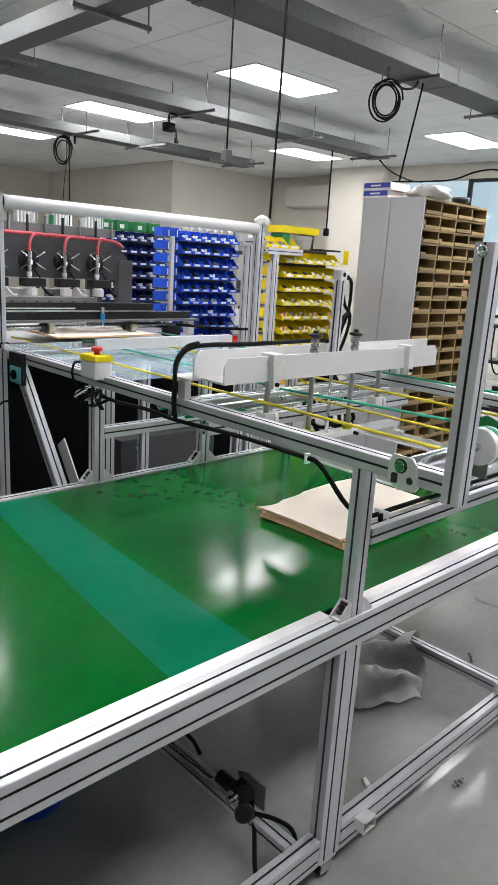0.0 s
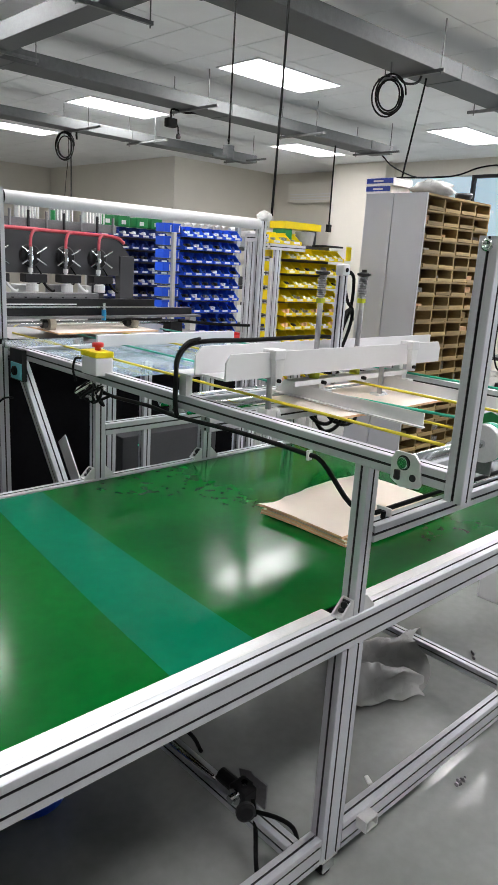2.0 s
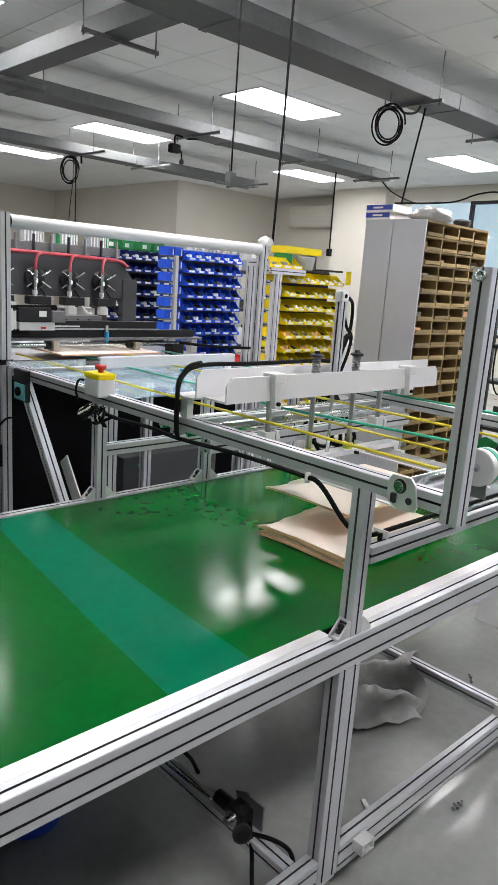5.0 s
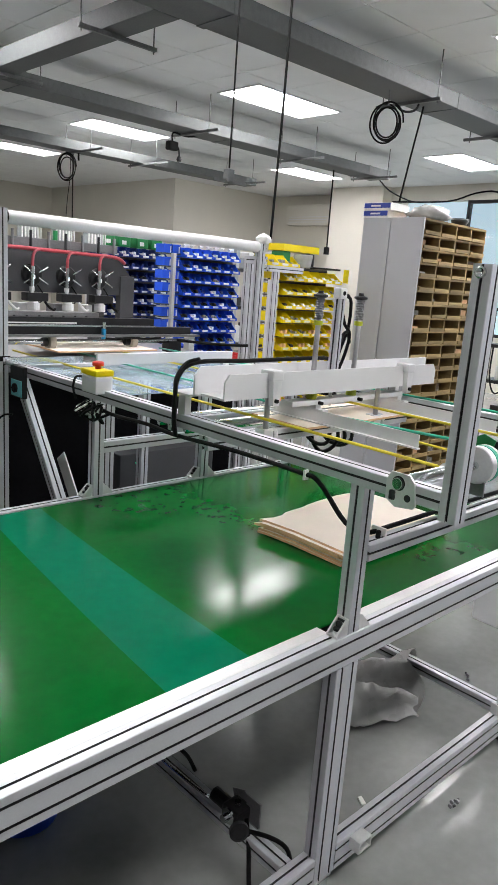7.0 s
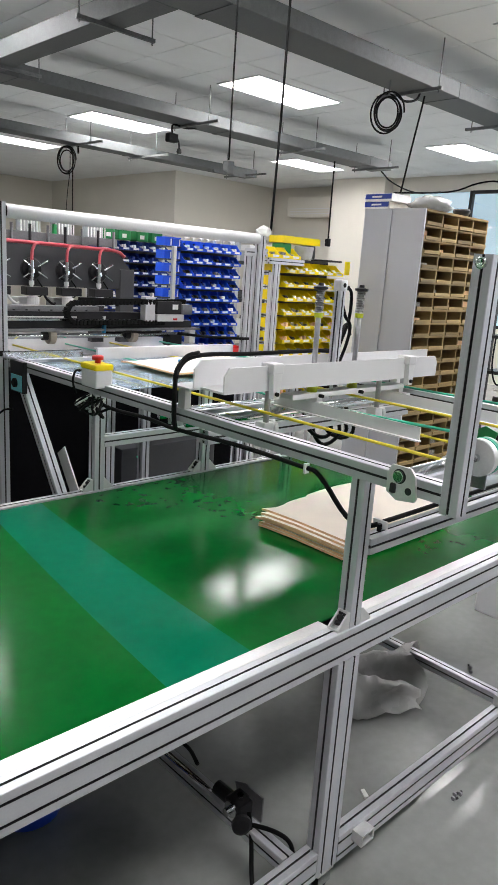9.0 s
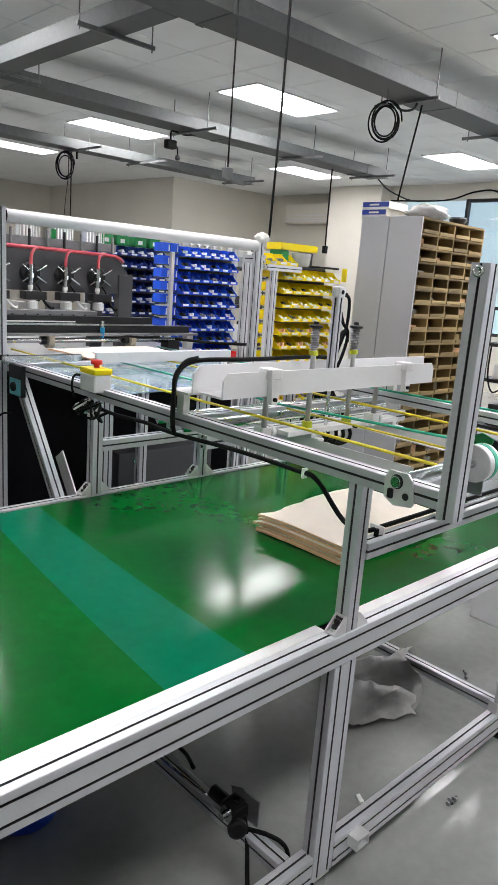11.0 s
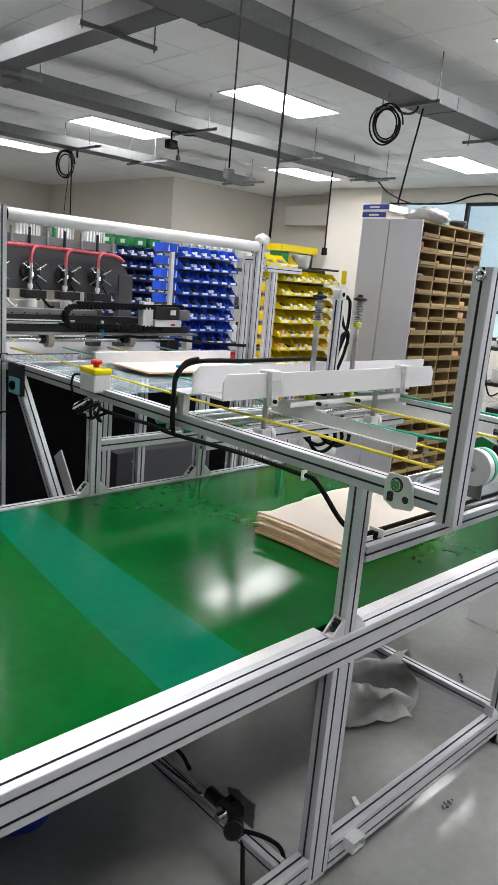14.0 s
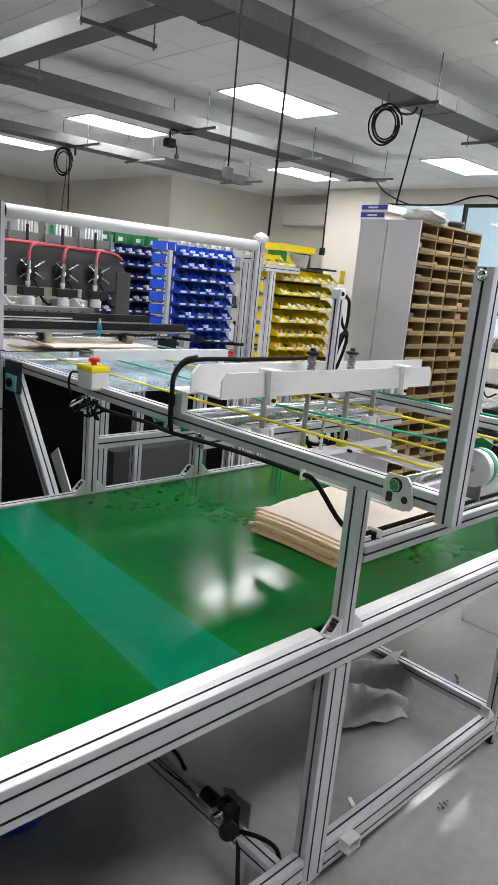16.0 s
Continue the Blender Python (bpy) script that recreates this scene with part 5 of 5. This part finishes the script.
def equipment_rack(x0, y0):
    t = thing("equipment_rack", (x0, y0, 0), "black steel rack with white instruments and cables", "equipment rack")
    for x in (x0, x0 + 0.6):
        for y in (y0 - 0.75, y0):
            part("upright", bx(B(), x - 0.02, y - 0.02, 0, x + 0.02, y + 0.02, 1.45), M_BLACKM, t)
    for z in (0.35, 0.78, 1.10, 1.42):
        part("shelf_board", bx(B(), x0 - 0.022, y0 - 0.772, z, x0 + 0.622, y0 + 0.022, z + 0.03), M_BLACKM, t)
    for y, z, w, h, m in ((-0.14, 1.131, 0.13, 0.10, M_WHITE), (-0.30, 1.131, 0.13, 0.14, M_BLACKM), (-0.52, 1.131, 0.18, 0.12, M_WHITE), (-0.16, 0.811, 0.15, 0.13, M_WHITE), (-0.36, 0.811, 0.17, 0.10, M_MID),
                          (-0.60, 0.811, 0.2, 0.16, M_BLACKM), (-0.15, 0.381, 0.13, 0.2, M_BLACKM), (-0.34, 0.381, 0.16, 0.24, M_PLATE)):
        part("instrument", bx(B(), x0 + 0.02, y0 + y - w / 2, z, x0 + 0.4, y0 + y + w / 2, z + h, 0.012), m, t)
    part("lens", lathe(B(), (x0 + 0.0195, y0 - 0.13, 1.185), (-1, 0, 0), [(0, 0.035), (0.02, 0.035), (0.022, 0.026)], 16), M_STEEL, t)
    part("lead", tube(B(), [(x0 - 0.01, y0 - 0.05, 1.12), (x0 - 0.04, y0 - 0.07, 0.85), (x0 - 0.04, y0 - 0.13, 0.70), (x0 - 0.03, y0 - 0.22, 0.74)], 0.008), M_BLACK, t, smooth=True)


equipment_rack(6.0, 3.12)


def workbench():
    t = thing("workbench", (3.0, 3.5, 0), "low workbench with a pale worktop and metal legs", "workbench")
    part("worktop", bx(B(), 2.70, 3.30, 0.985, 3.45, 3.75, 1.01, 0.003), M_GREYP, t)
    for x in (2.73, 3.42):
        for y in (3.33, 3.72):
            alu("leg", t, "z", x, y, 0.0, 0.9845)
    rt = thing("red_tray", (3.03, 3.42, 1.011), "dark red plastic tray on the workbench", "tray")
    bm = B()
    bx(bm, 2.90, 3.33, 1.0115, 3.20, 3.52, 1.02)
    for q in ((2.90, 3.33, 3.20, 3.335), (2.90, 3.515, 3.20, 3.52), (2.90, 3.335, 2.905, 3.515), (3.195, 3.335, 3.20, 3.515)):
        bx(bm, q[0], q[1], 1.02, q[2], q[3], 1.055)
    part("body", bm, M_RED, rt)


workbench()


# ---- second frame beyond the front post ----
def side_frame():
    t = thing("side_frame", (3.3, 1.4, 0.476), "slotted aluminium side frame with black drive parts on the white box", "machine frame")
    alu("post", t, "z", 3.12, 1.40, 0.4755, 1.55)
    alu("post", t, "z", 3.52, 1.40, 0.4755, 1.55)
    alu("rail", t, "x", 1.40, 1.32, 3.1405, 3.4995)
    alu("rail", t, "x", 1.40, 1.05, 3.1405, 3.4995)
    part("drive_box", bx(B(), 3.145, 1.30, 1.341, 3.45, 1.50, 1.46, 0.006), M_BLACKM, t)
    part("cover", bx(B(), 3.145, 1.31, 1.461, 3.45, 1.49, 1.53, 0.004), M_PLATE, t)
    part("lead", tube(B(), [(3.2, 1.34, 1.36), (3.16, 1.32, 1.25), (3.2, 1.33, 1.15), (3.3, 1.37, 1.07)], 0.006), M_BLACK, t, smooth=True)


side_frame()
wbx = thing("white_box", (3.4, 1.2, 0), "plain white box standing on the floor", "box")
part("body", bx(B(), 3.06, 0.85, 0.0, 3.75, 1.47, 0.45, 0.006), M_WHITE, wbx)
part("lid", bx(B(), 3.055, 0.845, 0.4505, 3.755, 1.475, 0.475, 0.004), M_WHITE, wbx)
bk = thing("bucket", (0.80, 1.62, 0), "blue plastic bucket under the conveyor", "bucket")
part("body", lathe(B(), (0.80, 1.62, 0.0), (0, 0, 1), [(0, 0.09), (0.005, 0.095), (0.15, 0.12), (0.155, 0.125), (0.16, 0.115), (0.02, 0.09)], 24), M_BLUE, bk, smooth=True)
for k, (x, y) in enumerate(((1.815, 0.842), (1.835, 0.848), (1.850, 0.838), (2.52, 1.18), (2.55, 1.2))):
    s_ = thing("loose_screw", (x, y, 0), "small dark screw lying on the floor", "screw", "loose screws")
    part("shank", cyl(B(), (x, y, 0.0045), (x + 0.014, y + 0.006 * (k - 1), 0.0045), 0.0042, 8), M_BLACKM, s_)
    part("head", lathe(B(), (x, y, 0.0075), (-1, 0.1, 0), [(0, 0.0072), (0.006, 0.0072)], 8), M_MID, s_)
tp = thing("paper_scrap", (1.62, 1.03, 0), "small white paper scrap on the floor", "scrap")
part("scrap", prism(B(), [(1.60, 1.02), (1.615, 1.015), (1.63, 1.045), (1.618, 1.05)], "z", 0.0005, 0.006), M_CARD, tp)

# ---- hanging cables ----
def cable(label, pts, r, extra=None, name="hanging_cable"):
    t = thing(name, pts[-1], label, "cable", "hanging cables")
    part("lead", tube(B(), pts, r, 7, 4), M_BLACK, t, smooth=True)
    return t


c1 = cable("thick black cable hanging from the ceiling", [(2.70, 2.685, CEIL), (2.694, 2.685, 2.5), (2.688, 2.685, 2.2), (2.675, 2.685, 1.75)], 0.0065)
c2 = cable("black cable with a grey junction box at its end", [(2.418, 2.75, CEIL), (2.418, 2.75, 2.5), (2.417, 2.75, 2.06)], 0.0045)
part("junction_box", bx(B(), 2.397, 2.73, 1.995, 2.437, 2.77, 2.055, 0.004), M_GALV, c2, "small grey junction box")
part("bracket_bar", bx(B(), 2.32, 2.744, 1.992, 2.53, 2.756, 2.006), M_GALV, c2)
c3 = cable("thin black cable with a plug", [(7.275, 6.259, 2.978), (7.275, 6.259, 2.482), (7.281, 6.259, 2.011)], 0.010)
part("plug", bx(B(), 7.25, 6.235, 1.925, 7.31, 6.285, 2.02, 0.006), M_BLACK, c3)
cable("black cable slanting down to the shelf", [(4.98, 3.47, 3.09), (5.08, 3.50, 3.03), (5.10, 3.52, 2.93), (5.10, 3.58, 2.6), (5.1, 3.64, 2.25)], 0.008)
cable("thin cable drooping towards the windows", [(8.180, 6.197, 2.978), (8.552, 6.259, 2.879), (9.420, 6.445, 2.854), (10.660, 6.817, 3.028)], 0.010)
cable("cable along the window head", [(10.734, 7.809, 3.053), (10.710, 6.693, 3.028), (10.710, 6.197, 3.140), (10.710, 5.825, 3.152), (10.734, 5.577, 2.978), (10.734, 5.577, 2.668)], 0.014)
cable("pair of thin cables below the trunking", [(4.981, 8.801, 2.978), (4.981, 8.801, 2.482), (4.981, 8.801, 1.862)], 0.008)
cable("pair of thin cables below the trunking", [(4.906, 8.739, 2.978), (4.906, 8.739, 2.668), (4.869, 8.739, 2.358), (4.832, 8.739, 1.862)], 0.005)
cable("short cable by the rear wall", [(1.24, 3.0, CEIL), (1.25, 3.0, 2.30), (1.262, 3.0, 2.05), (1.29, 3.0, 1.75)], 0.007)


def coil(c, ra, rb, tilt, r, turns, label, seed):
    t = thing("cable_coil", c, label, "cable coil", "cable coils")
    rr = random.Random(seed)
    pts = []
    for k in range(turns * 14 + 1):
        a = 2 * math.pi * k / 14
        wob = 1 + 0.17 * math.sin(a * 0.31 + seed) - 0.05
        u = ra * wob * math.cos(a)
        v = rb * wob * math.sin(a) - 0.06 * rb * (k / 14 % 2)
        pts.append((c[0] + u * math.cos(tilt), c[1] + u * math.sin(tilt) + 0.010 * (k / 14) - 0.02, c[2] + v))
    part("loop", tube(B(), pts, r, 6, 2), M_BLACK, t, smooth=True)
    return t


k1 = coil((4.584, 3.469, 2.761), 0.10, 0.124, -0.75, 0.0065, 4, "coil of black cable hung on the trunking", 1)
part("tail", tube(B(), [(4.634, 3.444, 2.892), (4.708, 3.419, 2.854), (4.857, 3.419, 2.892), (4.919, 3.432, 2.978), (4.894, 3.444, 3.102), (4.770, 3.407, 3.102)], 0.009), M_BLACK, k1, smooth=True)
part("hook", tube(B(), [(4.584, 3.469, 2.879), (4.584, 3.469, 2.978)], 0.007), M_GALV_DARK, k1)
k2 = coil((4.807, 8.652, 2.780), 0.105, 0.155, -0.75, 0.0075, 4, "coil of dark cable hung on the trunking", 2)
part("hook", tube(B(), [(4.832, 8.652, 2.978), (4.832, 8.652, 3.102)], 0.008), M_GALV_DARK, k2)
part("arm", tube(B(), [(4.646, 8.677, 3.102), (4.956, 8.677, 3.090), (4.993, 8.677, 2.879)], 0.013), M_BLACK, k2, smooth=True)
k3 = thing("socket_cluster", (4.733, 6.321, 2.830), "black plug sockets hanging from the trunking", "sockets")
part("socket", bx(B(), 4.67, 6.28, 2.79, 4.79, 6.36, 2.88, 0.018), M_BLACK, k3)
part("lead", tube(B(), [(4.733, 6.321, 2.879), (4.745, 6.321, 2.966), (4.894, 6.296, 2.954), (5.080, 6.321, 2.991)], 0.010), M_BLACK, k3, smooth=True)
part("plug", lathe(B(), (4.832, 6.321, 2.743), (0, 0, -1), [(0, 0.02), (0.03, 0.028), (0.05, 0.02)], 10), M_BLACKM, k3)
part("plug_lead", tube(B(), [(4.770, 6.321, 2.854), (4.820, 6.321, 2.817), (4.832, 6.321, 2.743)], 0.008), M_BLACK, k3, smooth=True)
k4 = thing("cable_loop", (2.3, 1.92, 1.11), "black cables looping below the cords", "cable", "hanging cables")
for a, b in ((0.0, 0.0), (0.05, 0.04), (0.10, 0.02), (-0.06, 0.05)):
    part("loop", tube(B(), [(2.29 + a * 0.2, 1.93, 1.112), (2.25 + a, 1.92, 0.92 + b), (2.32 + a, 1.91, 0.83 + b), (2.41 + a, 1.90, 0.89), (2.31 + a * 0.2, 1.90, 1.112)], 0.009), M_BLACK, k4, smooth=True)
k5 = thing("wall_switch_box", (1.15, 2.60, 0.75), "small black adapter hanging on the guard post", "adapter")
part("body", bx(B(), 1.165, 2.655, 0.74, 1.1985, 2.70, 0.83, 0.004), M_BLACK, k5)
part("lead", tube(B(), [(1.18, 2.66, 0.83), (1.17, 2.64, 0.90), (1.19, 2.60, 0.95), (1.21, 2.56, 0.96)], 0.004), M_BLACK, k5, smooth=True)


# ---- what moves ----
CYCLE = 2.585


def motions():
    still = (1.78, 1.40, 1.19)
    rows = [(0.0, -0.175)]
    for k in range(-1, 7):
        s = 12.36 + CYCLE * (k - 5)
        for dt, dz in ((0.0, 0.0), (0.1, -0.04), (0.2, -0.11), (0.3, -0.16), (0.4, -0.175), (1.0, -0.175), (1.1, -0.14), (1.3, -0.08), (1.5, -0.02), (1.65, 0.0)):
            if 0.05 < s + dt < 15.95:
                rows.append((s + dt, dz))
    rows.append((16.0, -0.175))
    walk(PRESS, [(t, pose(still[0], still[1], still[2] + dz)) for t, dz in rows])
    # the cable carrier shoots out on every second stroke and stays for one stroke
    rest, out = 0.58, 1.95
    rows = [(0.0, rest)]
    for s in (2.2, 7.4, 12.6):
        rows += [(s, rest), (s + 0.1, rest + 0.75), (s + 0.2, out), (s + 2.42, out), (s + 2.55, out - 0.12), (s + 2.8, out - 0.75), (s + 3.0, rest)]
    rows.append((16.0, rest))
    walk(CARRIER, [(t, pose(x, 2.945, 1.27)) for t, x in rows])
    # each sheet waits behind the rollers, runs along the cords and is pressed down on the stack
    for k, ob in enumerate(SHEETS):
        land = 2.5 + CYCLE * k
        top = STACK_TOP + 0.0003 + 0.0076 * k
        shift = ((k * 37) % 11 - 5) * 0.003
        run = [(-4.2, 0, 4.6, 1.17), (-3.4, 0, 3.05, 1.155), (-2.0, 0, 3.05, 1.155), (-1.9, 0, 2.9, 1.155), (-1.3, 0.02, 2.25, 1.155), (-0.95, 0.02, 1.85, 1.155), (-0.8, 0.02, 1.69, 1.13),
               (-0.6, 0.02, 1.51, 1.104), (-0.4, 0.01, 1.325, 1.104), (-0.3, 0, 1.21, 1.09), (-0.2, 0.03, 1.23, 1.0), (-0.1, 0.07, 1.42, 0.87), (0.0, 0.05, STACK_Y + 0.05, top + 0.009), (0.1, shift, STACK_Y + shift, top)]
        def place(t):
            if t <= run[0][0]:
                return run[0][1:]
            for a, b in zip(run, run[1:]):
                if t <= b[0]:
                    f = (t - a[0]) / (b[0] - a[0])
                    return tuple(p + (q - p) * f for p, q in zip(a[1:], b[1:]))
            return run[-1][1:]
        ts = sorted({0.0, 16.0} | {round(land + r[0], 3) for r in run if 0 < land + r[0] < 16})
        out = []
        for t in ts:
            dx, y, z = place(t - land)
            out.append((t, pose(STACK_X + dx, y, z)))
        walk(ob, out)


motions()
